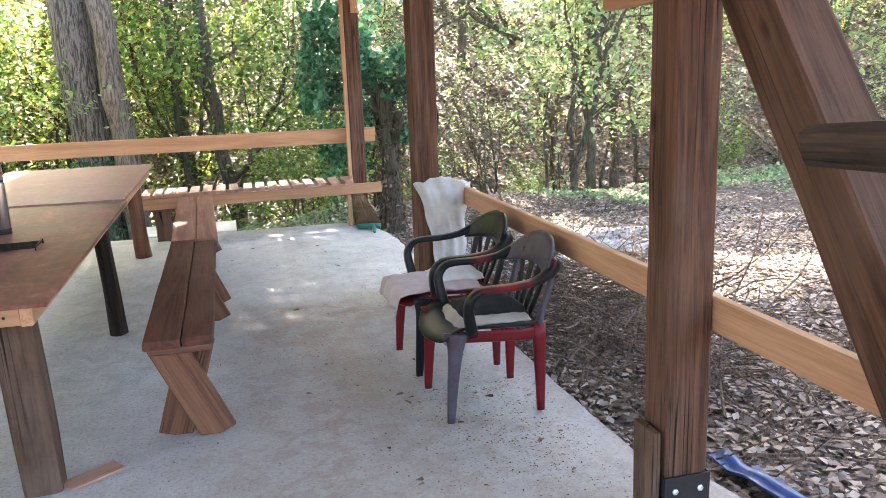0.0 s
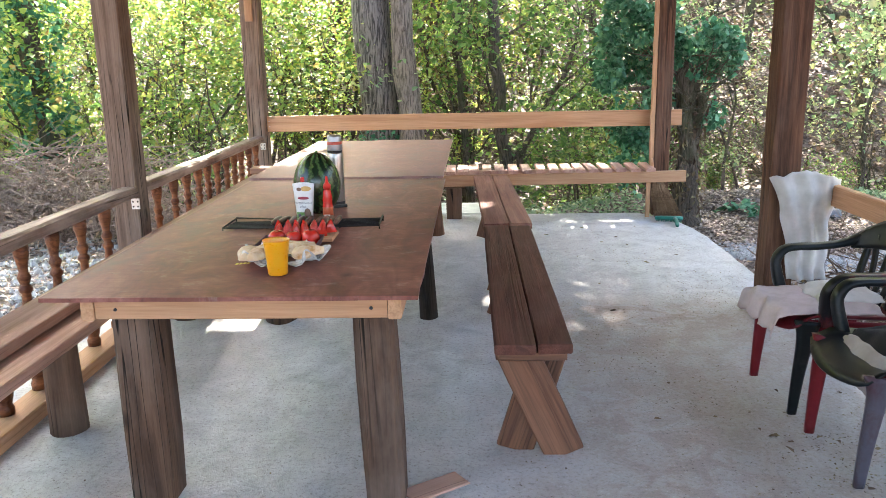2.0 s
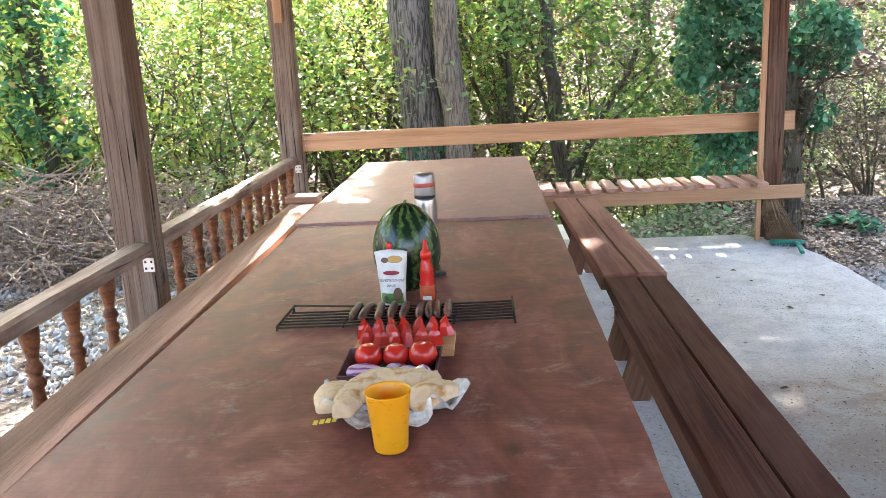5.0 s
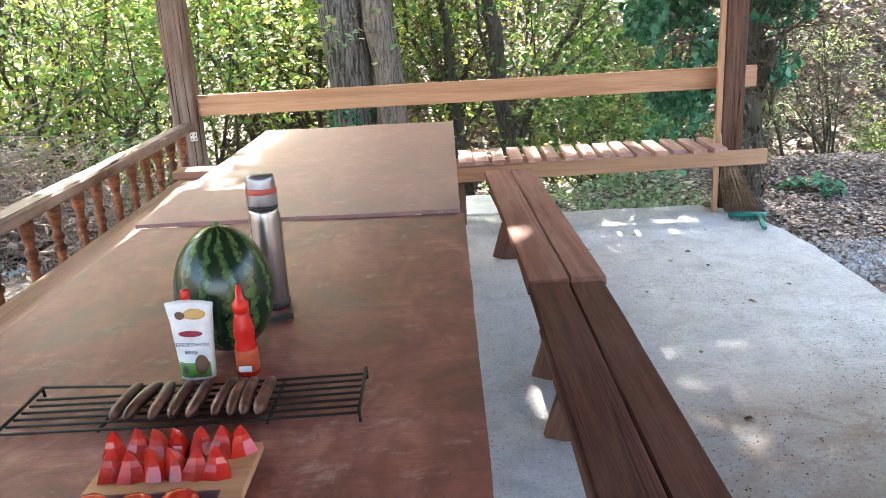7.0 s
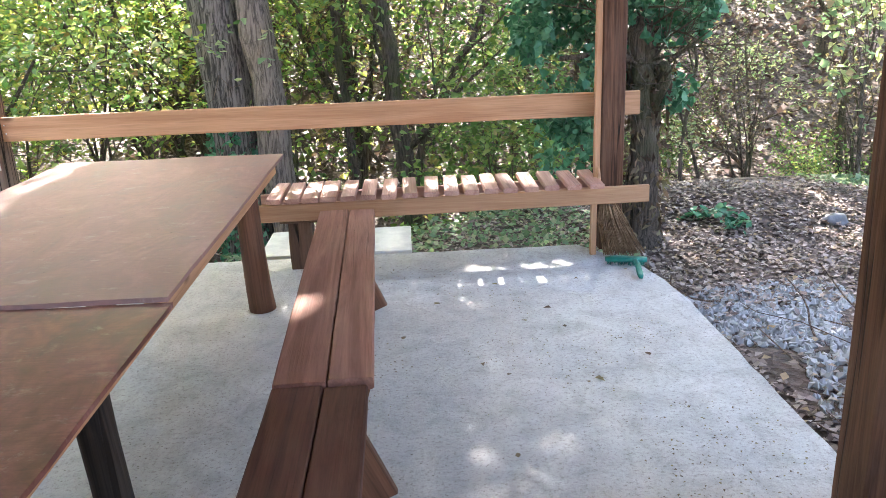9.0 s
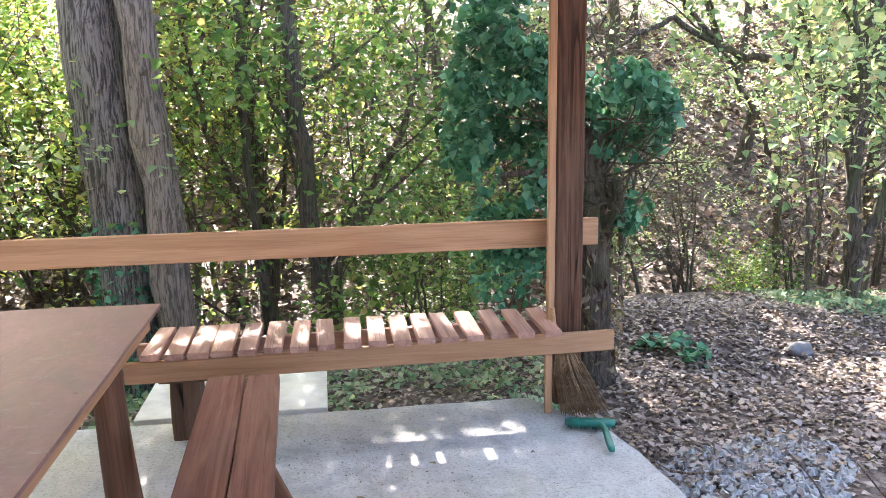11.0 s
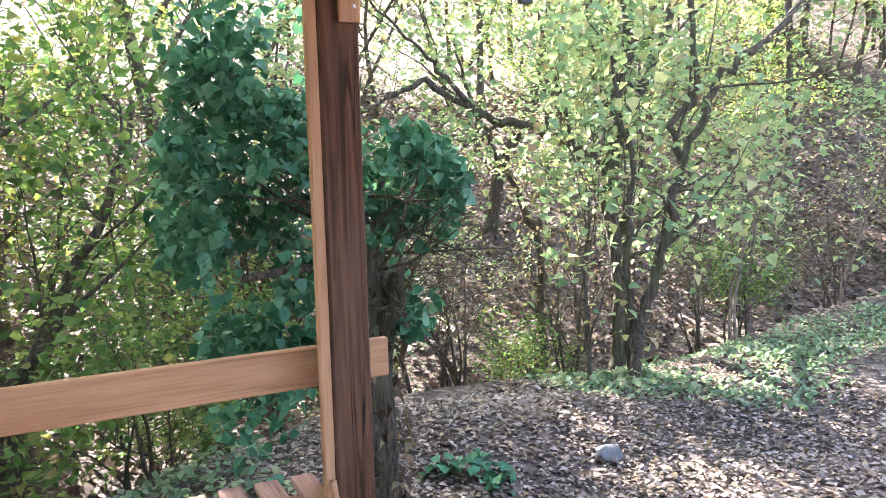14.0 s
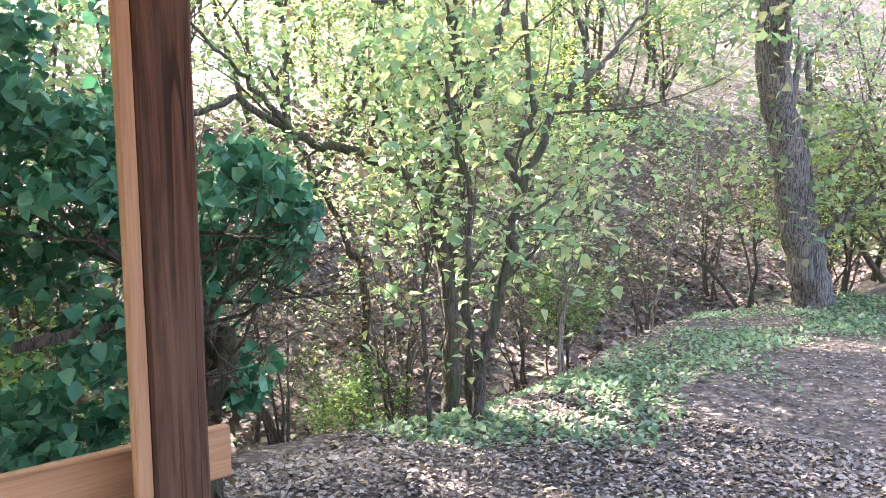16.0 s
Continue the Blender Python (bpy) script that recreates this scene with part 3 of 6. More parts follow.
NAIL = lathe([(0, 0), (0.005, 0), (0.004, 0.0025), (0, 0.003)], 8)
nail_mesh = bpy.data.meshes.new("nail")
NAIL.to_mesh(nail_mesh)
NAIL.free()
nail_mesh.materials.append(ZINC)
for x, z in ((1.29, 0.90), (1.32, 0.85), (-2.315, 0.90), (-2.31, 0.85)):
    link("nail", nail_mesh, back, pose(x, 8.1255, z, 90))
for y, z in ((2.17, 0.72), (2.2, 0.68), (4.99, 0.72), (5.03, 0.68)):
    link("nail", nail_mesh, side, pose(1.4775, y, z, 0, -90))

# ---- end seat of slats ----
seat = thing("slatted_seat", "slatted seat of reddish planks on pine rails", "bench", 0.25, 8.0, 0)
timber("front_rail", seat, (-0.84, 7.82, 0.357), (1.494, 7.82, 0.378), 0.036, 0.102, RAIL_WOOD, label="pale pine rail")
timber("rear_rail", seat, (-0.84, 8.10, 0.372), (1.22, 8.10, 0.385), 0.036, 0.08, SLAT_WOOD)
SLAT_X = (-0.765, -0.655, -0.550, -0.445, -0.330, -0.212, -0.092, 0.033, 0.157, 0.275, 0.393, 0.510, 0.622, 0.745, 0.867, 0.996, 1.130)
for i, x in enumerate(SLAT_X):
    w = 0.098 if i in (2, 3) else 0.086
    j = random.uniform(-0.012, 0.012)
    timber("slat", seat, (x + 0.045, 7.778 + j, 0.437 + x * 0.004), (x + 0.045 + random.uniform(-0.01, 0.014), 8.21 + j, 0.441), w, 0.032, SLAT_WOOD, wear=0.002)
board("leg", seat, -0.655, -0.515, 7.845, 7.985, 0.0, 0.285, LOG_WOOD, "z", "square brown timber leg", 0.004, 0.008)
board("leg_cap", seat, -0.70, -0.48, 7.842, 7.99, 0.286, 0.305, LOG_WOOD, "x")
board("leg", seat, 1.155, 1.192, 7.842, 7.872, 0.0, 0.34, RAIL_WOOD, "z", "pale pine leg")

# ---- table ----
table = thing("table", "long plywood dining table on hewn log legs", "table", -1.15, 5.1, 0)


def sheet(name, x0, x1, y0, y1, z0, z1, seed, mat, label):
    bm = bmesh.new()
    nx_, ny_ = 10, 18
    grid = [[bm.verts.new((x0 + (x1 - x0) * i / nx_ + 0.004 * noise.noise(Vector((i * 3.0, j * 0.7, seed))) * (i in (0, nx_)), y0 + (y1 - y0) * j / ny_ + 0.005 * noise.noise(Vector((i * 0.9, seed, j))) * (j in (0, ny_)), z1 + 0.004 * noise.noise(Vector((i * 0.35, j * 0.3, seed))))) for i in range(nx_ + 1)] for j in range(ny_ + 1)]
    for j in range(ny_):
        for i in range(nx_):
            bm.faces.new((grid[j][i], grid[j][i + 1], grid[j + 1][i + 1], grid[j + 1][i]))
    ext = bmesh.ops.extrude_face_region(bm, geom=bm.faces[:])
    for v in (e for e in ext["geom"] if isinstance(e, bmesh.types.BMVert)):
        v.co.z -= z1 - z0
    bmesh.ops.recalc_face_normals(bm, faces=bm.faces)
    return part(name, bm, mat, table, label, Matrix())


sheet("tabletop", -1.706, -0.566, 2.865, 5.262, 0.746, 0.759, 1.0, PLYWOOD, "red-brown varnished plywood sheet")
sheet("tabletop", -1.728, -0.580, 5.268, 7.462, 0.757, 0.771, 5.0, PLYWOOD_PALE, "paler plywood sheet, lightened to stand for glare")
for x in (-1.598, -0.660):
    board("apron", table, x, x + 0.042, 2.897, 7.40, 0.676, 0.743, RAIL_WOOD, "y", "pale pine apron")
board("apron", table, -1.554, -0.662, 2.899, 2.94, 0.679, 0.744, RAIL_WOOD, "x", "pale pine apron")
for y in (4.86, 7.402):
    board("crossbar", table, -1.554, -0.662, y, y + 0.04, 0.65, 0.742, RAIL_WOOD, "x")
for bx in (-1.49, -0.71):
    bm = lathe([(0, 0), (0.006, 0), (0.005, 0.003), (0, 0.003)], 8)
    part("bolt", bm, STEEL_BLACK, table, "", Matrix.Translation((bx, 2.897, 0.712)) @ pose(0, 0, 0, 90))
LEGS = [(-1.455, 3.06, 0.074, 0), (-0.70, 3.06, 0.067, 0), (-1.50, 4.94, 0.08, 1), (-0.68, 4.97, 0.048, 1), (-1.55, 7.2, 0.07, 1), (-0.73, 7.19, 0.064, 1)]
for i, (x, y, r, rounded) in enumerate(LEGS):
    lean = (-0.015, 0, -0.03, 0.035, 0.0, 0.03)[i]
    if rounded:
        log("leg", table, (x + lean * 0.5, y, 0), (x - lean * 0.5, y, 0.642), [r * (1.06 - 0.02 * k) for k in range(7)], "split grey-brown log leg", i * 3.7, 0.22, (LOG_WOOD, None, LOG_WOOD, DARK_LOG, LOG_WOOD, LEG_WOOD)[i])
    else:
        timber("leg", table, (x + (0.0 if i else -0.028), y, 0), (x - (0.022 if i else 0.03), y, 0.675), 2 * r, 2 * r, LOG_WOOD, (0, 1, 0), "square hewn grey-brown leg", 0.004, 0.016)
FLAT = thing("offcut_board", "thin brown offcut lying at the table leg", "board", -0.55, 3.03, 0)
timber("board", FLAT, (-0.63, 3.03, 0.006), (-0.45, 3.16, 0.006), 0.1, 0.008, LEFT_WOOD)


# ---- benches at the table ----
def trestle(t, y, x, z, flip):
    """A pair of crossed boards under a bench."""
    s = 0.04 if flip else -0.04
    timber("leg", t, (x + 0.125, y, 0), (x - 0.065, y, z), 0.036, 0.15, LEG_WOOD, (1, 0, -0.5), wear=0.002)
    timber("leg", t, (x - 0.06, y + s, 0), (x + 0.07, y + s, z), 0.036, 0.14, LEG_WOOD, (1, 0, 0.35), wear=0.002)


def bench(x0, x1, y0, y1, z, dx, label, top=None):
    t = thing("bench", label, "bench", (x0 + x1) / 2, (y0 + y1) / 2, 0, "benches along the table")
    mid = (x0 + x1) / 2 + 0.01
    timber("plank", t, ((x0 + mid) / 2, y0, z - 0.02), ((x0 + mid) / 2 + dx, y1, z - 0.02), mid - x0 - 0.004, 0.04, top or SEAT_WOOD, wear=0.003)
    timber("plank", t, ((x1 + mid) / 2, y0 + 0.01, z - 0.02), ((x1 + mid) / 2 + dx, y1 - 0.012, z - 0.02), x1 - mid - 0.004, 0.04, top or SEAT_WOOD, wear=0.003)
    xc = (x0 + x1) / 2
    board("stringer", t, xc - 0.13, xc - 0.095, y0 + 0.2, y1 - 0.2, z - 0.135, z - 0.043, LEG_WOOD, "y", "pale plank under the seat")
    for k, y in enumerate((y0 + 0.10, y1 - 0.28)):
        trestle(t, y, xc + dx * k, z - 0.042, k == 0)
    for k, y in enumerate((y0 + 0.06, y1 - 0.12)):
        board("cleat", t, xc - 0.12 + dx * k, xc + 0.12 + dx * k, y - 0.025, y + 0.03, z - 0.075, z - 0.042, LEG_WOOD, "x")
    return t


bench(-0.335, -0.055, 3.255, 5.318, 0.462, -0.01, "dark brown two-plank bench on crossed legs, worn and dusty")
bench(-0.345, -0.050, 5.325, 7.375, 0.472, -0.062, "reddish two-plank bench on crossed legs beside the slatted seat", SEAT_RED)


# ---- left bench, railing ----
def left_x(y):
    return -0.021 * (y - 3.0)


lb = thing("wall_bench", "long weathered plank bench along the railing", "bench", -2.1, 4.8, 0)
timber("plank", lb, (-2.115 + left_x(1.2), 1.2, 0.478), (-2.115 + left_x(7.62), 7.62, 0.478), 0.195, 0.045, LEFT_WOOD, wear=0.003)
timber("plank", lb, (-1.985 + left_x(1.2), 1.2, 0.425), (-1.985 + left_x(7.4), 7.4, 0.425), 0.165, 0.045, LEFT_WOOD, wear=0.003)
timber("bearer", lb, (-2.11 + left_x(1.3), 1.3, 0.427), (-2.11 + left_x(7.5), 7.5, 0.427), 0.08, 0.05, LEG_WOOD)
for i, (x, y) in enumerate(((-2.035, 3.55), (-2.06, 5.0), (-2.10, 6.9))):
    log("log_leg", lb, (x - 0.012, y, 0), (x - 0.012, y, 0.40), [0.074, 0.072, 0.071, 0.07, 0.07], "round grey log leg", 11 + i)
ep = thing("short_plank", "short thick plank lying on the railing bench end", "plank", -2.22, 7.75, 0.5)
board("plank", ep, -2.335, -2.10, 7.43, 7.60, 0.502, 0.55, LEFT_WOOD, "x")

railing = thing("railing", "weathered handrail on turned wooden balusters", "railing", -2.33, 5.5, 0)
timber("handrail", railing, (-2.285 + left_x(1.2), 1.2, 0.738), (-2.285 + left_x(4.97), 4.98, 0.745), 0.10, 0.062, RAILING_WOOD, wear=0.006, bevel=0.012, label="weathered grey handrail")
timber("handrail", railing, (-2.300 + left_x(5.15), 5.155, 0.742), (-2.300 + left_x(8.05), 8.05, 0.738), 0.10, 0.062, RAILING_WOOD, wear=0.004, bevel=0.012, label="weathered grey handrail")
timber("bottom_rail", railing, (-2.255 + left_x(1.2), 1.2, 0.035), (-2.255 + left_x(8.0), 8.0, 0.035), 0.13, 0.066, RAIL_WOOD, label="pale pine floor rail")
BAL = [(0.031, 0.0), (0.033, 0.03), (0.026, 0.045), (0.034, 0.075), (0.042, 0.13), (0.042, 0.17), (0.036, 0.25), (0.026, 0.36), (0.019, 0.42), (0.019, 0.435), (0.027, 0.445), (0.029, 0.457), (0.024, 0.468), (0.018, 0.475), (0.023, 0.49), (0.029, 0.505), (0.024, 0.52), (0.018, 0.53), (0.022, 0.56), (0.031, 0.60), (0.033, 0.65)]
bmesh_b = lathe([(0, 0)] + BAL + [(0, 0.65)], 14)
balm = bpy.data.meshes.new("baluster")
bmesh_b.to_mesh(balm)
bmesh_b.free()
balm.materials.append(TURNED_WOOD)
balm.shade_smooth()
for y in (1.4, 1.7, 2.35, 2.65, 2.95, 3.25, 3.545, 3.81, 4.08, 4.355, 4.635, 5.38, 5.68, 5.93, 6.18, 6.40, 6.635, 6.89, 7.12, 7.34, 7.60, 7.85):
    link("baluster", balm, railing, pose(-2.285 + left_x(y), y, 0.068, 0, 0, random.uniform(0, 90)) @ Matrix.Diagonal((1, 1, 0.993, 1)))
for y in (4.988, 8.048):
    pl = board("screw_plate", railing, -2.283 + left_x(y), -2.235 + left_x(y), y - 0.004, y, 0.645, 0.705, ZINC, "z", "punched zinc plate", 0.0003, 0.001)
    for k in range(4):
        bm = lathe([(0, 0), (0.006, 0), (0, 0.002)], 6)
        part("screw", bm, STEEL_BLACK, pl, "", Matrix.Translation((-2.272 + left_x(y) + 0.026 * (k % 2), y - 0.0045, 0.66 + 0.028 * (k // 2))) @ pose(0, 0, 0, 90))

# ---- pale board behind the seat ----
wb = thing("doorstep_board", "worn white-painted board lying behind the seat", "board", -0.4, 8.45, -0.02)
WHITE_BOARD = plain("weathered_white_paint", (0.62, 0.6, 0.55), 0.7, 0.25, 6)
board("board", wb, -0.9, 0.07, 8.14, 8.73, -0.035, 0.0, WHITE_BOARD, "x", wear=0.004)
for x in (-0.7, -0.1):
    board("batten", wb, x, x + 0.09, 8.2, 8.7, -0.36, -0.036, LOG_WOOD, "y")


# ---- trees and shrubs ----
def grow(rng, geo, tips, start, way, length, radius, depth, spread_=0.7, lift=0.15, sides=7, kids=5, wander=0.25):
    """One limb and the limbs that it bears; tips gathers points at which leaves sit."""
    n = 6 if depth else 4
    p, d = Vector(start), Vector(way).normalized()
    pts, radii = [p.copy()], [radius]
    for i in range(n):
        d = (d + Vector(rng.normal(size=3)) * wander * 0.5 + Vector((0, 0, lift * 0.3))).normalized()
        p = p + d * (length / n)
        pts.append(p.copy())
        radii.append(radius * (1 - 0.75 * (i + 1) / n))
    geo.tube(pts, radii, max(3, sides), False, 0.12 if sides > 6 else 0.0, float(rng.random() * 9))
    if depth == 0:
        tips += [(a + (b - a) * float(rng.random())) for a, b in zip(pts[1:], pts[2:])] + [pts[-1]]
        return
    for k in range(kids):
        f = 0.3 + 0.7 * (k + rng.random()) / kids
        i = min(n - 1, int(f * n))
        q = pts[i] + (pts[i + 1] - pts[i]) * (f * n - i)
        side = Vector(rng.normal(size=3))
        way2 = (pts[i + 1] - pts[i]).normalized() + side.normalized() * (spread_ + 0.5 * rng.random())
        grow(rng, geo, tips, q, way2, length * (0.38 + 0.25 * rng.random()), max(radii[i] * 0.5, 0.003), depth - 1, spread_, lift, max(3, sides - 2), kids, wander * 1.2)


# leaves dropped from the crowns to put sun spots on the slab: x, y, half width, half length
SUN_GAPS = ((0.9, 6.05, 0.06, 0.08), (0.65, 5.6, 0.07, 0.1), (0.93, 6.83, 0.1, 0.1), (-0.36, 6.15, 0.06, 0.12), (-0.2, 5.25, 0.2, 0.16), (-1.33, 5.26, 0.1, 0.06), (-0.9, 5.1, 0.06, 0.1), (0.75, 7.62, 0.5, 0.1), (0.45, 7.36, 1.0, 0.15))


def in_gap(points):
    """Which leaves, given in the world, are dropped to let the sun through."""
    u = points[:, 0] - points[:, 2] * SUN.x / SUN.z
    v = points[:, 1] - points[:, 2] * SUN.y / SUN.z
    hit = np.zeros(len(points), bool)
    for x, y, w, h in SUN_GAPS:
        hit |= ((u - x) / w) ** 2 + ((v - y) / h) ** 2 < 1
    # more leaves dropped by noise, so that sun dapples the bank
    hit &= np.random.default_rng(len(points)).random(len(points)) < np.where((v > 7.0) | (v < 5.45), 0.9, 0.6)
    open_ = np.array([1.9 < a < 9.5 and 2.0 < b < 10.6 and noise.noise(Vector((a * 0.7, b * 0.7, 2.0))) > (0.12 if a > 4 and b > 7.5 else 0.15 if b < 7 else 0.45) for a, b in zip(u, v)])
    return hit | open_


def leaves_at(rng, tips, count, spread_, foot=None):
    pick = rng.integers(0, len(tips), count)
    base = np.array([tuple(t) for t in tips])[pick]
    out = base + rng.normal(size=(count, 3)) * spread_
    return out if foot is None else out[~in_gap(out + np.array(tuple(foot)))]


def tree(name, label, category, x, y, rng, height=4.0, radius=0.06, stems=1, leaves=4000, leaf=0.06, mat=None, barkm=None, depth=2, spread_=0.7, scatter=0.13, kids=5, lean=(0, 0), z=None, clear=0.0, group="", hang=0.25):
    gz = ground_z(x, y) - 0.05 if z is None else z
    t = thing(name, label, category, x, y, gz, group)
    geo, tips = Geo(), []
    for s in range(stems):
        w = Vector((lean[0] + rng.normal() * 0.12 * (stems > 1) * 2, lean[1] + rng.normal() * 0.12 * (stems > 1) * 2, 1))
        o = Vector((rng.normal() * 0.12, rng.normal() * 0.12, 0)) * (stems > 1)
        grow(rng, geo, tips, o, w, height * (0.75 + 0.35 * rng.random()), radius * (0.7 + 0.5 * rng.random()), depth, spread_, 0.12, 9, kids, 0.3)
    if name == "sapling":
        for k, m in enumerate(geo.split("branch", barkm or BARK_BROWN)):
            link("branch" if k else "trunk", m, t, whole(t))
    else:
        link("trunk", geo.mesh("trunk", barkm or BARK_BROWN), t, whole(t))
    tips = [p for p in tips if p.z > clear] or tips
    link("crown", leaf_mesh("crown", leaves_at(rng, tips, leaves, scatter, (x, y, gz)), leaf, leaf * 0.82, mat or LEAF_LIGHT, rng, 0.5, hang, 0.14, True), t, whole(t))
    return t


rng = np.random.default_rng(7)

# the two trunks behind the table
big = thing("tree", "tall tree with thick grey furrowed trunk, ivy at its foot", "tree", -1.52, 11.15, -1.1)
gz = -1.15
geo, tips = Geo(), []
geo.tube([(-0.0 + 0.03 * math.sin(k) - 0.028 * k, 0.02 * math.cos(k * 2), 0.6 * k) for k in range(15)], [0.30, 0.265, 0.25, 0.245, 0.242, 0.24, 0.24, 0.235, 0.23, 0.225, 0.22, 0.2, 0.18, 0.16, 0.14], 40, False, 0.10, 3.0)
# crown above the view, kept thick to shade the slab
for k in range(7):
    a = k * 0.9
    grow(rng, geo, tips, (-0.3, 0, 5.2 + 0.45 * k), (math.cos(a), math.sin(a), 0.5), 3.6, 0.07, 1, 0.7, 0.1, 7, 8)
link("trunk", geo.mesh("trunk", BARK_GREY), big, whole(big))
link("crown", leaf_mesh("crown", leaves_at(rng, tips, 9000, 0.38, (-1.52, 11.15, -1.1)), 0.09, 0.07, LEAF_LIGHT, rng, 0.25, 0.3), big, whole(big))
th = rng.random(1500) * 6.28
ivy = np.stack([0.29 * np.cos(th) - 0.02, 0.29 * np.sin(th), 0.2 + 1.5 * rng.random(1500) ** 1.3], 1) + rng.normal(size=(1500, 3)) * 0.035
link("ivy", leaf_mesh("ivy", ivy, 0.06, 0.055, LEAF_DARK, rng, 0, 0.5), big, whole(big), "dark ivy round the foot")
slim = thing("tree", "slimmer knotty pale-barked trunk beside the thick one", "tree", -1.25, 10.9, -1.1)
geo, tips = Geo(), []
geo.tube([(0.16 - 0.026 * k + 0.02 * math.sin(k * 1.7), 0.015 * math.cos(k), 0.4 * k) for k in range(19)], [0.165 + 0.014 * math.sin(k * 2.3) - 0.003 * k for k in range(19)], 20, False, 0.16, 8.0)
for k in range(8):
    a = k * 2.2
    geo.tube([(0.1 - 0.02 * k + 0.1 * math.cos(a), 0.1 * math.sin(a), 0.9 + 0.4 * k), (0.1 - 0.02 * k + 0.16 * math.cos(a), 0.16 * math.sin(a), 0.93 + 0.4 * k)], [0.04, 0.025], 8)
for k in range(5):
    grow(rng, geo, tips, (-0.25, 0, 5.0 + 0.45 * k), (math.cos(k * 1.3), math.sin(k * 1.3), 0.6), 3.0, 0.04, 1, 0.7, 0.1, 6, 7)
link("trunk", geo.mesh("trunk", BARK_PALE), slim, whole(slim))
link("crown", leaf_mesh("crown", leaves_at(rng, tips, 5000, 0.35, (-1.25, 10.9, -1.1)), 0.09, 0.07, LEAF_LIGHT, rng, 0.25, 0.3), slim, whole(slim))
# unseen leafy limb added to keep sun spots off the table and bench
shade = np.random.default_rng(61)
geo, tips = Geo(), []
for k in range(7):
    grow(shade, geo, tips, (-0.32, 0.05, 5.6 + 0.25 * k), (0.45 + 0.1 * shade.normal(), 1.0, 0.1 * shade.normal() + 0.1), 2.0, 0.035, 1, 0.6, 0.05, 6, 8)
link("limb", geo.mesh("limb", BARK_GREY), big, whole(big))
link("crown", leaf_mesh("crown", leaves_at(shade, tips, 5200, 0.22, (-1.52, 11.15, -1.1)), 0.1, 0.085, LEAF_LIGHT, shade, 0.5, 0.2, 0.14, True), big, whole(big))
# dry creeper on both
cr = Geo()
for k in range(26):
    a, z0 = rng.random() * 6.28, 0.6 + 4.2 * rng.random()
    p = [Vector((0.27 * math.cos(a + i * 0.35) - 0.02 * z0, 0.27 * math.sin(a + i * 0.35), z0 + i * 0.09 * (0.5 + rng.random()))) for i in range(6)]
    cr.tube(p, [0.004] * 6, 3, False)
link("creeper", cr.mesh("creeper", TWIG), big, whole(big), "thin dry creeper stems")

# ivy-covered stump by the end post
st = thing("ivy_stump", "broken tree stump overgrown with dark green ivy", "stump", 1.88, 9.15, ground_z(1.88, 9.15) - 0.05)
geo = Geo()
geo.tube([(0.0, 0, 0), (-0.01, 0, 0.15), (0.0, 0.0, 0.5), (-0.02, 0, 0.9), (-0.05, 0, 1.3), (-0.08, 0.0, 1.62), (-0.09, 0.0, 1.75)], [0.19, 0.135, 0.115, 0.11, 0.125, 0.11, 0.05], 22, True, 0.55, 5.0)
geo.tube([(0.0, -0.05, 1.1), (0.07, -0.14, 1.3), (0.04, -0.2, 1.42)], [0.06, 0.05, 0.04], 9, True, 0.2, 1)
geo.tube([(-0.1, -0.05, 1.45), (-0.45, -0.2, 1.5), (-0.72, -0.3, 1.49)], [0.03, 0.022, 0.02], 7, True, 0.1, 1)
tips = []
for k in range(26):
    a = rng.random() * 6.28
    grow(rng, geo, tips, (-0.08, 0, 1.0 + 0.8 * rng.random()), (math.cos(a), math.sin(a), 0.9 * rng.random() - 0.1), 0.55 + 0.3 * rng.random(), 0.012, 1, 0.8, 0.1, 5, 4)
link("trunk", geo.mesh("trunk", BARK_BROWN), st, whole(st))


def blob(n, cx, cy, cz, rx, ry, rz):
    v = rng.normal(size=(n, 3))
    v /= np.linalg.norm(v, axis=1, keepdims=True)
    v *= (0.45 + 0.6 * rng.random((n, 1)) ** 0.5)
    p = v * (rx * 1.15, ry * 1.15, rz * 1.1) + (cx, cy, cz)
    keep = [noise.noise(Vector(q) * 2.6) + 0.4 * noise.noise(Vector(q) * 7) > -0.04 for q in p]
    return p[keep]


ivy = np.concatenate([blob(6500, -0.55, 0.15, 1.75, 0.38, 0.4, 0.8), blob(1500, 0.1, -0.15, 1.85, 0.27, 0.28, 0.3), blob(900, -0.45, 0.3, 2.6, 0.4, 0.45, 0.6), blob(800, -0.5, 0.35, 1.0, 0.26, 0.3, 0.6), blob(420, 0.16, -0.05, 1.4, 0.16, 0.18, 0.3)])
link("ivy", leaf_mesh("ivy", ivy, 0.06, 0.056, LEAF_DARK, rng, 0.15, 0.75, 0.1, True), st, whole(st), "dark glossy ivy leaves")
wa = rng.random(500) * 6.28
wz = 0.1 + 1.3 * rng.random(500)
with_ = np.stack([0.14 * np.cos(wa) - 0.02, 0.14 * np.sin(wa), wz], 1) + rng.normal(size=(500, 3)) * 0.03
link("creeper", leaf_mesh("creeper", with_, 0.07, 0.03, LEAF_BROWN, rng, 0, 1.2), st, whole(st), "withered brown creeper")
low_ivy = blob(260, 0.62, 0.2, 0.1, 0.24, 0.25, 0.12)
link("ground_ivy", leaf_mesh("ground_ivy", low_ivy, 0.08, 0.075, LEAF_DARK, rng, 0.4, 0.2, 0.1, True), st, whole(st), "low ivy at the foot")

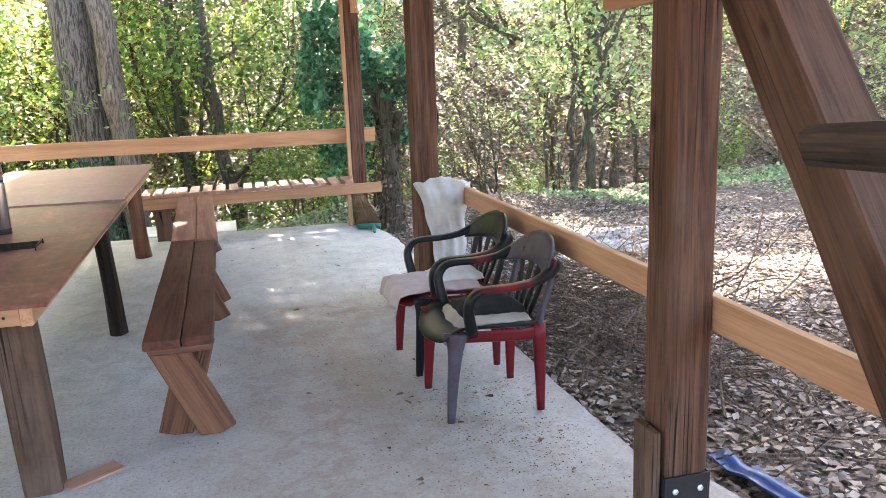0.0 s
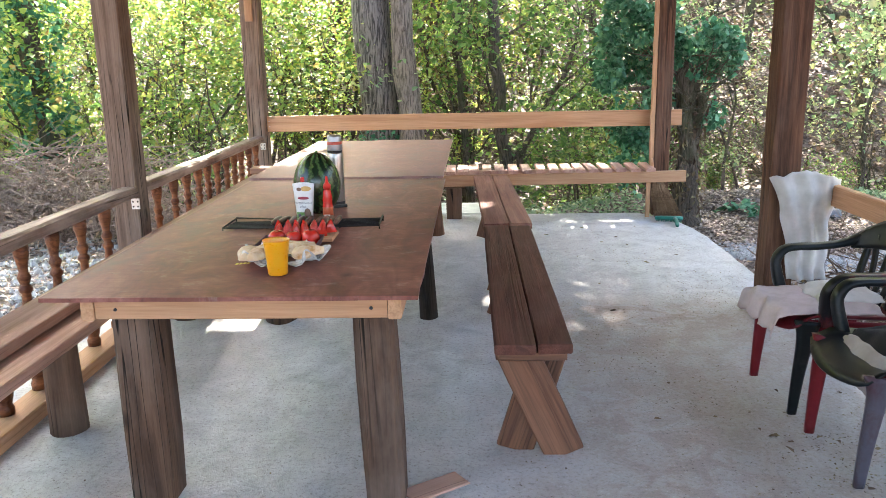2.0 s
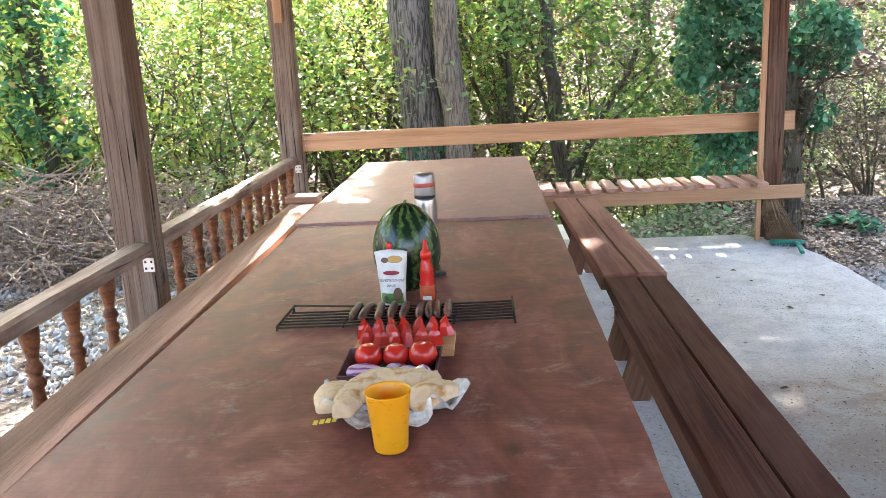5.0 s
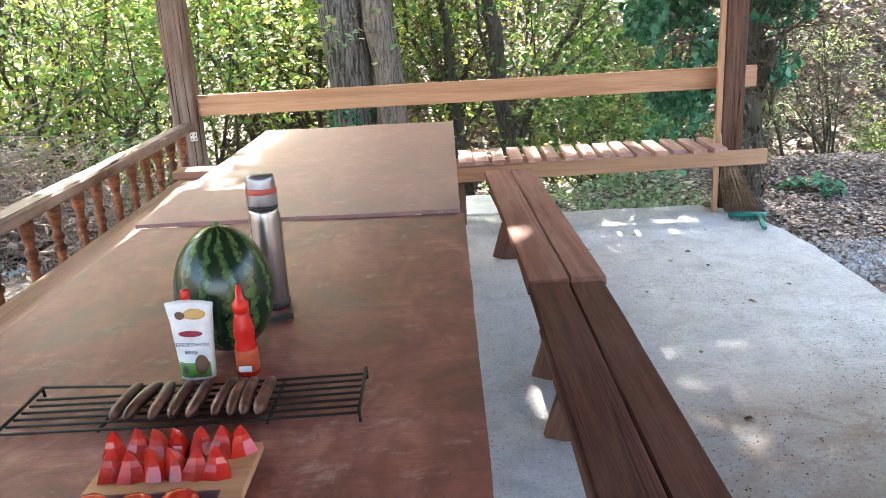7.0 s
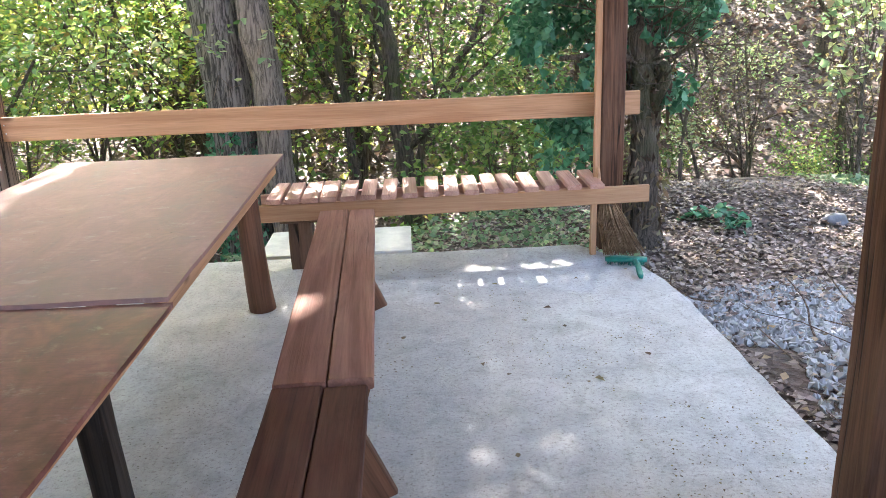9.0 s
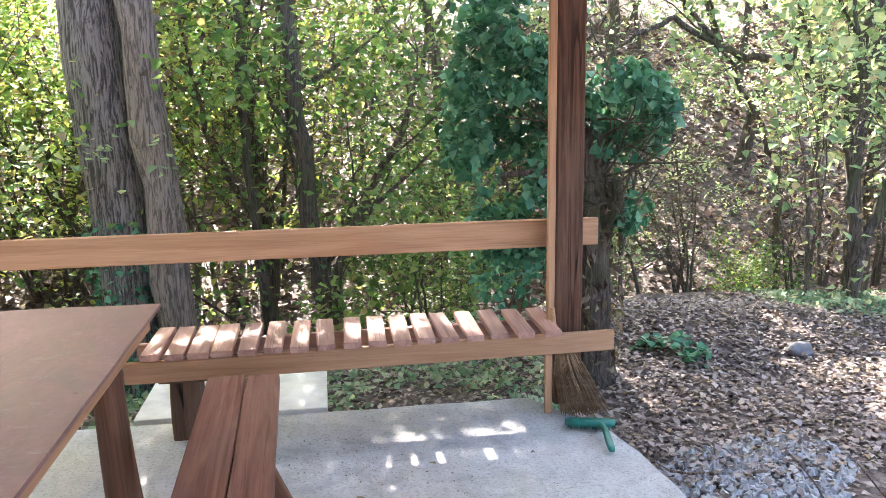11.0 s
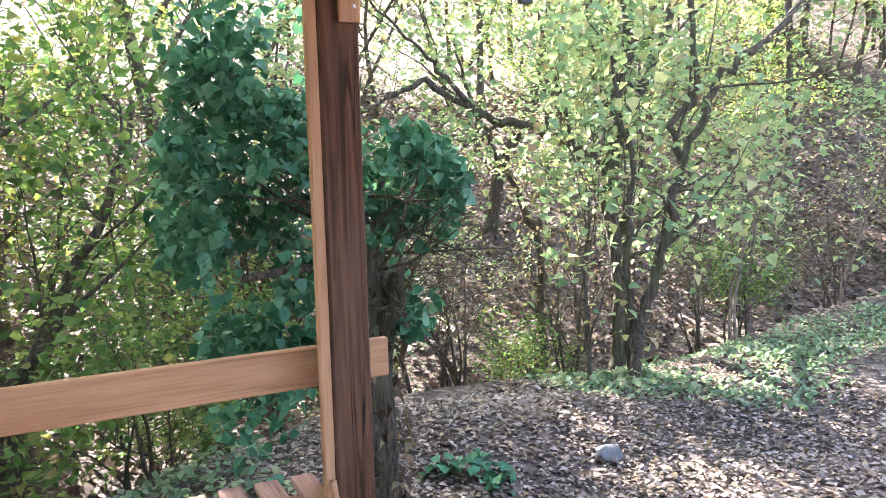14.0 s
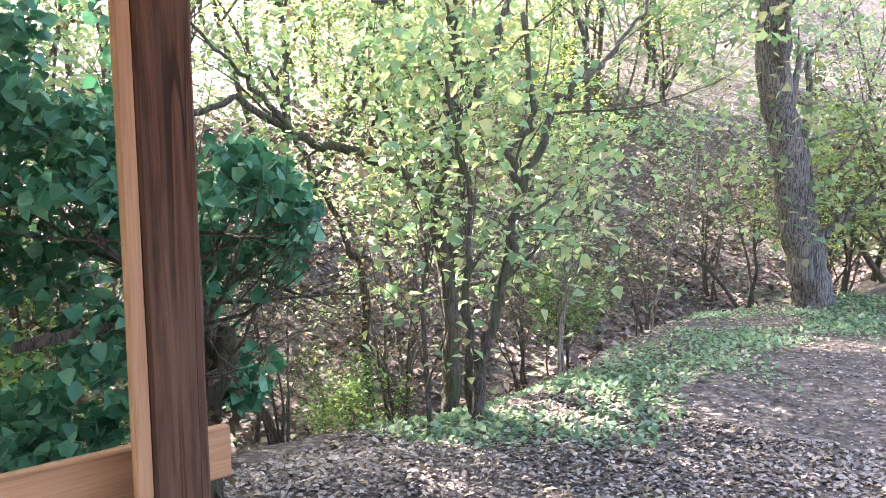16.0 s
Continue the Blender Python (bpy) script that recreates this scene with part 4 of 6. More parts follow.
# shaped trees across the bank
def limb_tree(name, label, x, y, limbs, leaves, mat, seed, barkm, twigs=5, scatter=0.16, leaf=0.08, cat="tree"):
    """A tree from a few main limbs, each a run of points from its foot, with twigs and leaves grown on."""
    r = np.random.default_rng(seed)
    z = ground_z(x, y) - 0.08
    t = thing(name, label, cat, x, y, z)
    geo, tips = Geo(), []
    for pts, r0, r1 in limbs:
        pts = [Vector(p) for p in pts]
        fine = []
        for a, b in zip(pts, pts[1:]):
            for i in range(5):
                fine.append(a + (b - a) * (i / 5) + Vector(r.normal(size=3)) * 0.018)
        fine.append(pts[-1])
        m = len(fine)
        geo.tube(fine, [r0 + (r1 - r0) * i / (m - 1) for i in range(m)], 10, False, 0.2, float(seed))
        for k in range(twigs):
            i = int(m * (0.22 + 0.78 * (k + r.random()) / twigs * 0.98))
            i = min(i, m - 2)
            d = (fine[i + 1] - fine[i]).normalized() + Vector(r.normal(size=3)) * 0.7 + Vector((0, 0, 0.3))
            grow(r, geo, tips, fine[i], d, 0.9 + 0.7 * r.random(), max(0.006, (r0 + (r1 - r0) * i / m) * 0.4), 1, 0.8, 0.12, 5, 4, 0.35)
    link("trunk", geo.mesh("trunk", barkm), t, whole(t))
    if leaves:
        link("crown", leaf_mesh("crown", leaves_at(r, tips, leaves, scatter, (x, y, z)), leaf, leaf * 0.85, mat, r, 0.4, 0.25, 0.14, True), t, whole(t))
    return t


def from_world(x, y, *pts):
    """Points of the world as offsets from a tree's foot."""
    z = ground_z(x, y) - 0.08
    return [(px - x, py - y, pz - z) for px, py, pz in pts]


F1 = (4.75, 10.55)
limb_tree("tree", "crooked small tree with mossy forked trunk and yellow-green leaves", *F1,
          [([(0, 0, 0)] + from_world(*F1, (4.8, 10.5, 0.1), (4.91, 10.5, 0.53), (5.04, 10.45, 0.9), (5.05, 10.4, 1.2), (5.14, 10.4, 1.5), (5.05, 10.4, 1.8), (5.34, 10.4, 2.12), (5.3, 10.5, 2.9)), 0.055, 0.02),
           (from_world(*F1, (5.12, 10.38, 1.45), (5.27, 10.25, 1.97), (5.53, 10.2, 2.33), (5.96, 10.2, 2.54), (6.5, 10.2, 3.0), (6.9, 10.3, 3.5)), 0.036, 0.014),
           ([(0.12, 0.1, 0)] + from_world(*F1, (4.72, 10.6, 0.6), (4.9, 10.7, 1.4), (4.75, 10.8, 2.4)), 0.04, 0.015),
           ([(-0.3, 0.2, -0.05)] + from_world(*F1, (4.4, 10.7, 0.5), (4.5, 10.8, 1.2)), 0.025, 0.01)], 3600, LEAF_PALE, 21, BARK_BROWN, 7)
F2 = (6.5, 12.9)
limb_tree("tree", "leaning mossy tree with a long bare arching limb", *F2,
          [([(0.1, 0, 0)] + from_world(*F2, (6.55, 12.8, 0.2), (6.42, 12.65, 0.97), (6.18, 12.6, 1.44), (5.5, 12.6, 1.77), (4.96, 12.6, 1.93), (4.46, 12.6, 2.03), (3.9, 12.6, 2.36), (3.48, 12.6, 2.19), (3.0, 12.6, 1.95)), 0.085, 0.014),
           (from_world(*F2, (4.46, 12.6, 2.03), (4.08, 12.6, 2.47), (3.69, 12.6, 2.77), (3.3, 12.7, 3.2)), 0.028, 0.01),
           (from_world(*F2, (5.3, 12.6, 1.8), (5.45, 12.6, 2.4), (5.6, 12.6, 3.2)), 0.03, 0.012)], 1500, LEAF_PALE, 22, BARK_BROWN, 4, 0.22)
F3 = (5.5, 12.9)
limb_tree("tree", "thin dark leaning stem on the bank", *F3, [([(0, 0, 0)] + from_world(*F3, (5.4, 12.9, 0.66), (5.14, 12.9, 1.21), (4.76, 12.9, 1.84), (4.4, 12.9, 2.7)), 0.05, 0.015)], 700, LEAF_PALE, 28, BARK_BROWN, 4, 0.2)
limb_tree("tree", "upright dark trunk wrapped in creeper and withered leaves", 5.55, 11.7,
          [([(0, 0, 0), (0.05, 0, 1.0), (-0.05, 0.1, 2.2), (0.1, 0, 3.4), (0.0, 0, 5.0)], 0.085, 0.05), ([(0.05, 0, 2.6), (0.5, -0.1, 3.6), (0.9, -0.2, 4.8)], 0.06, 0.03), ([(0.0, 0, 1.6), (-0.5, 0.1, 2.6), (-0.8, 0.2, 3.8)], 0.035, 0.012)], 2600, LEAF_PALE, 23, BARK_BROWN)
limb_tree("tree", "grey rough-barked tree on the far bank", 11.2, 10.95,
          [([(0.46, 0, 0), (0.36, 0, 0.4), (0.08, 0.1, 1.4), (-0.34, 0.1, 2.6), (-0.66, 0.1, 3.4), (-0.9, 0, 5.0)], 0.29, 0.18), ([(-0.45, 0.1, 3.0), (-1.4, -0.4, 3.9), (-2.6, -0.8, 4.1)], 0.09, 0.03), ([(0.7, 0.1, 0), (0.75, 0.1, 1.2), (0.3, 0.1, 2.3), (0.2, 0, 3.6)], 0.08, 0.04)], 1800, LEAF_PALE, 24, BARK_GREY, 6, 0.3, 0.11)
limb_tree("tree", "dark ivy-wrapped trunk with withered creeper", 0.05, 11.4,
          [([(0, 0, 0), (0.03, 0, 1), (-0.08, 0, 2), (-0.2, 0, 3.2), (-0.3, 0.1, 5)], 0.11, 0.06), ([(0, 0, 0.9), (0.3, 0, 1.8), (0.75, -0.1, 2.6), (1.0, 0, 3.4)], 0.05, 0.02), ([(-0.45, 0.1, 0), (-0.5, 0.1, 1.2), (-0.65, 0.2, 2.6), (-0.6, 0.2, 4)], 0.06, 0.03)], 3200, LEAF_MID, 25, BARK_BROWN, 7, 0.17, 0.075)
limb_tree("tree", "brown creeper-choked tree full of withered leaves", -0.55, 12.6,
          [([(0, 0, 0), (0.05, 0, 1.5), (-0.1, 0, 3), (0, 0, 5)], 0.09, 0.04), ([(0, 0, 1.2), (-0.5, 0, 2.4), (-0.7, 0, 3.6)], 0.04, 0.015)], 3200, LEAF_BROWN, 26, BARK_BROWN, 8, 0.2, 0.06)
limb_tree("tree", "ivy-clad tree above the brush heap", -6.0, 11.05,
          [([(0, 0, 0), (0.05, 0, 1.5), (-0.1, 0, 3), (0.1, 0, 5), (0, 0, 7)], 0.16, 0.08)], 1500, LEAF_LIGHT, 27, BARK_BROWN, 5, 0.3)
c27 = thing("ivy_column", "column of dark ivy on a tree trunk", "ivy", -6.0, 11.05, ground_z(-6.0, 11.05))
link("crown", leaf_mesh("crown", blob(5200, 0, -0.05, 2.6, 0.36, 0.4, 2.6), 0.085, 0.075, LEAF_DARK, rng, 0.1, 0.6), c27, whole(c27))
# tall woodland trees added to shade the hill and shelter, their crowns above the view
for k, (x, y, h) in enumerate(((1.6, 14.6, 8.5), (3.8, 16.0, 9.0), (-3.2, 15.0, 9.0), (7.2, 17.0, 9.0), (10.5, 18.0, 9.0), (-0.4, 18.5, 9.0), (1.5, 24.0, 11.0), (4.5, 23.0, 11.0), (7.5, 25.0, 11.0), (10.0, 23.5, 11.0), (13.0, 25.5, 11.0), (15.5, 22.5, 11.0), (18.5, 25.0, 11.0), (8.8, 29.0, 12.0), (14.0, 30.0, 12.0), (4.0, 29.0, 12.0), (12.2, 20.6, 10.0), (8.9, 20.4, 10.0), (16.0, 18.6, 9.5), (5.9, 20.0, 10.0), (13.6, 16.4, 9.0))):
    tree("tree", "tall slim woodland tree added for shade, with a high leafy crown", "tree", x, y, np.random.default_rng(70 + k), h, 0.11, 1, 5500 if y < 17 else 7500, 0.1, LEAF_LIGHT if x < 2 else LEAF_PALE, BARK_BROWN, 2, 0.55, 0.32, 7, clear=3.4, group="tall trees on the slope")
# unseen trees added along the field, to shade its open ground
for k, (x, y, h) in enumerate(((-9.5, 8.0, 10.0), (-12.5, 9.5, 11.0), (-10.5, 4.0, 10.0), (-14.0, 5.0, 11.0), (-10.0, 0.0, 10.0))):
    tree("tree", "tall slim woodland tree added for shade, with a high leafy crown", "tree", x, y, np.random.default_rng(170 + k), h, 0.12, 1, 6000, 0.12, LEAF_LIGHT, BARK_BROWN, 2, 0.55, 0.35, 7, clear=3.0, group="tall trees on the slope")
# slender saplings
for x, y, h in ((3.4, 12.0, 3.6), (3.0, 11.6, 3.0), (6.8, 11.4, 2.6), (7.1, 11.6, 2.8), (2.9, 12.6, 3.6), (8.6, 12.8, 3.2), (9.6, 12.2, 2.8), (10.2, 14.5, 4.0), (7.6, 15.5, 4.5), (1.2, 13.5, 4.0)):
    tree("sapling", "slender sapling with sparse yellow-green leaves", "sapling", x, y, rng, h, 0.028, 1, 260, 0.07, LEAF_PALE, BARK_PALE if x > 6 else BARK_BROWN, 1, 0.6, 0.12, 9, group="saplings on the bank")

# shrub kinds, copied over the slopes
KINDS = []
for k in range(7):
    m = (LEAF_LIGHT, LEAF_PALE, LEAF_MID, LEAF_LIGHT, LEAF_BROWN, LEAF_MID, LEAF_PALE)[k]
    lab = ("bushy yellow-green shrub with thin dark stems", "tall airy shrub with pale yellow-green leaves", "dense mid-green leafy shrub", "leafy many-stemmed yellow-green shrub", "half-bare shrub with withered leaves", "low spreading green bush", "slim young tree with bright leaves")[k]
    KINDS.append(tree("shrub", lab, "shrub", -60 - 4 * k, -60, np.random.default_rng(40 + k), (2.9, 4.2, 2.4, 3.2, 2.8, 1.5, 4.6)[k], (0.03, 0.045, 0.025, 0.03, 0.03, 0.018, 0.055)[k], (4, 3, 5, 5, 5, 6, 2)[k], (3000, 2300, 3000, 3200, 1300, 2300, 2200)[k], 0.066, m, BARK_BROWN, 2, 0.75, 0.12, 5, z=0.0, group="shrubs on the slope"))
SPOTS = []
# hedge along the left
for i in range(20):
    SPOTS.append((-11 + i * 0.55 + rng.normal() * 0.25, 11.2 + 1.5 * rng.random() + (1.9 if i > 13 else 0.0), rng.choice([0, 0, 3, 3, 6]), 0.9 + 0.35 * rng.random()))
for i in range(7):
    SPOTS.append((-13 + i * 1.9 + rng.normal() * 0.3, 14.5 + 3 * rng.random(), rng.choice([0, 1, 2, 3, 6]), 1.1 + 0.5 * rng.random()))
# behind the seat and across the gully
for i in range(6):
    SPOTS.append((0.4 + i * 1.5 + rng.normal() * 0.3, 13.6 + 1.8 * rng.random(), rng.choice([1, 6, 4, 4]), 0.65 + 0.3 * rng.random()))
for i in range(8):
    SPOTS.append((1.6 + i * 1.1 + rng.normal() * 0.3, 11.9 + 0.9 * rng.random(), rng.choice([5, 5, 2, 4, 4]), 0.5 + 0.3 * rng.random()))
# the hill
for i in range(50):
    spot = (-16 + 44 * rng.random(), 16 + 17 * rng.random() ** 1.2, rng.choice([0, 1, 1, 3, 6, 6, 4]), 0.9 + 0.7 * rng.random())
    if not (3 < spot[0] < 14 and spot[1] < 20):
        SPOTS.append(spot)
for i in range(14):
    SPOTS.append((13 + 6 * rng.random(), 6 + 9 * rng.random(), rng.choice([1, 4, 6, 3]), 0.8 + 0.5 * rng.random()))
for x, y, k, s in SPOTS:
    z = ground_z(x, y) - 0.06
    copy_thing(KINDS[int(k)], pose(x, y, z, rng.normal() * 4, rng.normal() * 4, rng.random() * 360) @ Matrix.Diagonal((s, s, s * (0.9 + 0.2 * rng.random()), 1)))
for ob in KINDS:
    ob.matrix_basis = pose(*{0: (-8.5, 12.6), 1: (-5.2, 12.8), 2: (1.9, 12.6), 3: (-3.6, 12.6), 4: (2.6, 14.2), 5: (1.0, 11.4), 6: (-9.8, 14.0)}[KINDS.index(ob)], 0)
    ob.location.z = ground_z(ob.location.x, ob.location.y) - 0.06


# ---- fallen leaves, herbs, twigs, gravel ----
def inside_slab(x, y, m=0.0):
    return -2.62 - m < x < 1.47 + m and y < 8.09 + m


def scatter_ground(n, x0, x1, y0, y1, seed, lift=0.012):
    r = np.random.default_rng(seed)
    out = []
    while len(out) < n:
        x, y = x0 + (x1 - x0) * r.random(), y0 + (y1 - y0) * r.random()
        if not inside_slab(x, y, 0.03) and not (1.6 < x < 3.4 and 5.9 < y < 7.35 and r.random() < 0.88):
            out.append((x, y, ground_z(x, y) + lift * (0.3 + 1.5 * r.random())))
    return out


near = scatter_ground(72000, 1.3, 6.2, 1.0, 11.0, 1) + scatter_ground(16000, 6.2, 13, 3.0, 12.0, 2) + scatter_ground(6000, -1.5, 1.6, 8.0, 11, 3) + scatter_ground(2500, -7, -2.6, 3, 10, 8)
tagged(link("fallen_leaves", leaf_mesh("fallen_leaves", near, 0.043, 0.029, LITTER, rng, 0.75, 0, 0.16)), "dry curled brown and tan fallen leaves", "leaves", kind="stuff")
hill = scatter_ground(26000, -4, 20, 12.0, 24, 4, 0.03)
tagged(link("fallen_leaves", leaf_mesh("fallen_leaves", hill, 0.13, 0.09, HILL_LITTER, rng, 0.6, 0, 0.16)), "brown leaf litter on the hillside", "leaves", kind="stuff")
r5 = np.random.default_rng(5)
herbs = []
while len(herbs) < 9000:
    x, y = 4.0 + 9 * r5.random(), 8.2 + 3.6 * r5.random()
    if noise.noise(Vector((x * 0.9, y * 0.9, 7))) + 0.9 - abs(y - (10.6 - 0.02 * x)) * 0.8 > 0.2 + r5.random() * 1.0:
        herbs.append((x, y, ground_z(x, y) + 0.05 * r5.random()))
while len(herbs) < 11500:
    x, y = -1.4 + 3.0 * r5.random(), 8.3 + 2.4 * r5.random()
    if noise.noise(Vector((x * 1.3, y * 1.3, 4))) > -0.1:
        herbs.append((x, y, ground_z(x, y) + 0.12 * r5.random()))
tagged(link("ground_herbs", leaf_mesh("ground_herbs", herbs, 0.055, 0.042, GRASS, rng, 0.5, -0.2, 0.1)), "low green herbs and ground ivy among leaves", "plants", kind="stuff")


def twig_heap(name, label, n, cx, cy, rx, ry, hz, seed, mat, thick=0.006, long=0.9):
    r = np.random.default_rng(seed)
    g = Geo()
    for _ in range(n):
        x, y = cx + r.normal() * rx * 0.5, cy + r.normal() * ry * 0.5
        if inside_slab(x, y, 0.12):
            continue
        z = ground_z(x, y) + 0.015 + hz * r.random() ** 1.5 * math.exp(-((x - cx) ** 2 / rx ** 2 + (y - cy) ** 2 / ry ** 2))
        a, L = r.random() * 6.28, long * (0.35 + 0.9 * r.random())
        d = Vector((math.cos(a), math.sin(a), r.normal() * 0.22))
        p, pts = Vector((x, y, z)), []
        for i in range(6):
            pts.append(p.copy())
            d = (d + Vector(r.normal(size=3)) * 0.18).normalized()
            p = p + d * L / 5
            p.z = max(p.z, ground_z(p.x, p.y) + 0.01)
            if inside_slab(p.x, p.y, 0.02):
                p.x = max(p.x, 1.5) if p.x > 0 else min(p.x, -2.66)
        w = thick * (0.5 + 1.2 * r.random())
        g.tube(pts, [w * (1 - 0.12 * i) for i in range(6)], 4, False)
    return tagged(link(name, g.mesh(name, mat)), label, "twigs", kind="stuff")


twig_heap("brushwood", "heap of cut bare branches beside the slab", 620, 2.1, 4.2, 0.75, 1.5, 0.4, 1, TWIG, 0.005, 0.9)
twig_heap("brushwood", "scattered dry twigs on the bank", 200, 3.0, 3.6, 1.8, 2.6, 0.05, 2, TWIG, 0.005, 0.5)
twig_heap("brushwood", "tangled heap of dry tan brambles", 1300, -5.0, 9.3, 2.0, 1.1, 1.0, 3, BRAMBLE, 0.007, 1.1)
bl = [(-5.0 + rng.normal() * 1.2, 9.4 + rng.normal() * 0.6, 0) for _ in range(5000)]
bl = [(x, y, ground_z(x, y) + 0.9 * rng.random() * math.exp(-((x + 5) ** 2 / 4 + (y - 9.4) ** 2 / 1.2))) for x, y, _ in bl]
tagged(link("dry_brush", leaf_mesh("dry_brush", bl, 0.07, 0.03, foliage("dry_tan_leaves", [(0.0, (0.28, 0.19, 0.15)), (1.0, (0.5, 0.37, 0.3))], 0.8, 0.15, 1.0), rng, 0.1, 0.2)), "dry tan leaves on the bramble heap", "brush", kind="stuff")


def pebbles(name, label, n, x0, x1, y0, y1, size, seed):
    r = np.random.default_rng(seed)
    g = Geo()
    base = [(1, 0, 0), (-1, 0, 0), (0, 1, 0), (0, -1, 0), (0, 0, 1), (0, 0, -1)]
    tri = [(0, 2, 4), (2, 1, 4), (1, 3, 4), (3, 0, 4), (2, 0, 5), (1, 2, 5), (3, 1, 5), (0, 3, 5)]
    for _ in range(n):
        x, y = x0 + (x1 - x0) * r.random(), y0 + (y1 - y0) * r.random()
        rim = min(abs(x - x0), abs(x1 - x), abs(y - y0), abs(y1 - y)) if x0 > 0 else min(abs(x - x0), abs(y - y0), abs(y1 - y))
        if inside_slab(x, y, 0.02) or noise.noise(Vector((x * 1.2, y * 1.2, 9))) < 0.35 - 1.1 * min(rim, 0.55):
            continue
        s = size * (0.4 + r.random())
        rot = Euler(r.random(3) * 6.28).to_matrix()
        o = len(g.v)
        c = Vector((x, y, ground_z(x, y) + s * 0.25))
        for b in base:
            g.v.append(c + rot @ Vector((b[0] * s * (0.7 + 0.5 * r.random()), b[1] * s * (0.6 + 0.4 * r.random()), b[2] * s * 0.5)))
        g.f += [tuple(o + i for i in f) for f in tri]
    return tagged(link(name, g.mesh(name, STONE, False)), label, "gravel", kind="stuff")


pebbles("gravel", "pale grey crushed gravel beside the slab corner", 13000, 1.3, 4.0, 5.3, 8.0, 0.026, 3)
pebbles("gravel", "pale grey gravel path below the railing", 11000, -6.2, -2.6, 1.0, 8.8, 0.03, 4)
rk = thing("rock", "grey rounded rock among fallen leaves", "rock", 3.47, 9.27, ground_z(3.47, 9.27))
bm = bmesh.new()
bmesh.ops.create_icosphere(bm, subdivisions=3, radius=0.1)
for v in bm.verts:
    v.co = Vector((v.co.x * 1.1, v.co.y * 0.8, v.co.z * 0.75)) * (1 + 0.25 * noise.noise(v.co * 14))
part("stone", bm, ROCK, rk, smooth=True)


# ---- plastic armchairs ----
def chair_paint(name, under, over, lo, hi):
    n = Nodes(name)
    a = n.noise(n.coords((3, 3, 2)), 1.6, 5, 0.6)
    f = n.noise(n.coords((1, 1, 1)), 90, 3)
    mask = n.band(n.math("ADD", a, n.math("MULTIPLY", f, 0.12)), lo, hi)
    sheen = n.mix(n.noise(n.coords((2, 2, 2)), 3.0, 3), over, [c * 1.6 + 0.004 for c in over])
    col = n.mix(mask, under, sheen)
    dust = n.band(n.noise(n.coords((1, 1, 1)), 14, 6, 0.7), 0.55, 0.8)
    col = n.mix(n.math("MULTIPLY", dust, 0.06), col, (0.3, 0.27, 0.25))
    return n.surface(col, n.math("ADD", n.math("MULTIPLY", dust, 0.15), 0.34), n.bump(f, 0.06, 0.002), Specular_IOR_Level=0.18)


CHAIR_RED = chair_paint("red_plastic_worn", (0.12, 0.009, 0.013), (0.05, 0.006, 0.009), 0.5, 0.75)
CHAIR_BLACK = chair_paint("black_sprayed_plastic", (0.16, 0.015, 0.018), (0.0045, 0.006, 0.0065), 0.36, 0.42)
CHAIR_MIX = chair_paint("black_over_red_plastic", (0.14, 0.012, 0.016), (0.006, 0.006, 0.007), 0.42, 0.56)
CHAIR_GREY = chair_paint("grey_purple_sprayed_plastic", (0.05, 0.012, 0.016), (0.05, 0.047, 0.06), 0.38, 0.6)


def sweep(pts, widths, thick, side, closed_ends=True):
    """A flattened band along pts: widths across `side`, thick across the other way."""
    bm = bmesh.new()
    rings = []
    n = len(pts)
    pts = [Vector(p) for p in pts]
    for i, p in enumerate(pts):
        d = (pts[min(i + 1, n - 1)] - pts[max(i - 1, 0)]).normalized()
        s = Vector(side) - d * d.dot(Vector(side))
        s.normalize()
        t = d.cross(s)
        w, h = widths[i] / 2, (thick[i] if isinstance(thick, (list, tuple)) else thick) / 2
        ring = []
        for k in range(10):
            a = 2 * math.pi * k / 10
            c, sn = math.cos(a), math.sin(a)
            ring.append(bm.verts.new(p + s * (w * math.copysign(abs(c) ** 0.55, c)) + t * (h * math.copysign(abs(sn) ** 0.55, sn))))
        rings.append(ring)
    for a, b in zip(rings, rings[1:]):
        for k in range(10):
            bm.faces.new((a[k], a[(k + 1) % 10], b[(k + 1) % 10], b[k]))
    bm.faces.new(rings[0][::-1])
    bm.faces.new(rings[-1])
    bmesh.ops.recalc_face_normals(bm, faces=bm.faces)
    return bm


def bent(pts, n=14):
    """A smooth run of points through the given ones."""
    p = [Vector(q) for q in pts]
    p = [p[0] * 2 - p[1]] + p + [p[-1] * 2 - p[-2]]
    out = []
    m = len(p) - 3
    for k in range(n):
        u = k / (n - 1) * m
        i = min(int(u), m - 1)
        t = u - i
        a, b, c, d = p[i], p[i + 1], p[i + 2], p[i + 3]
        out.append(0.5 * ((2 * b) + (c - a) * t + (2 * a - 5 * b + 4 * c - d) * t * t + (3 * b - a - 3 * c + d) * t ** 3))
    return out


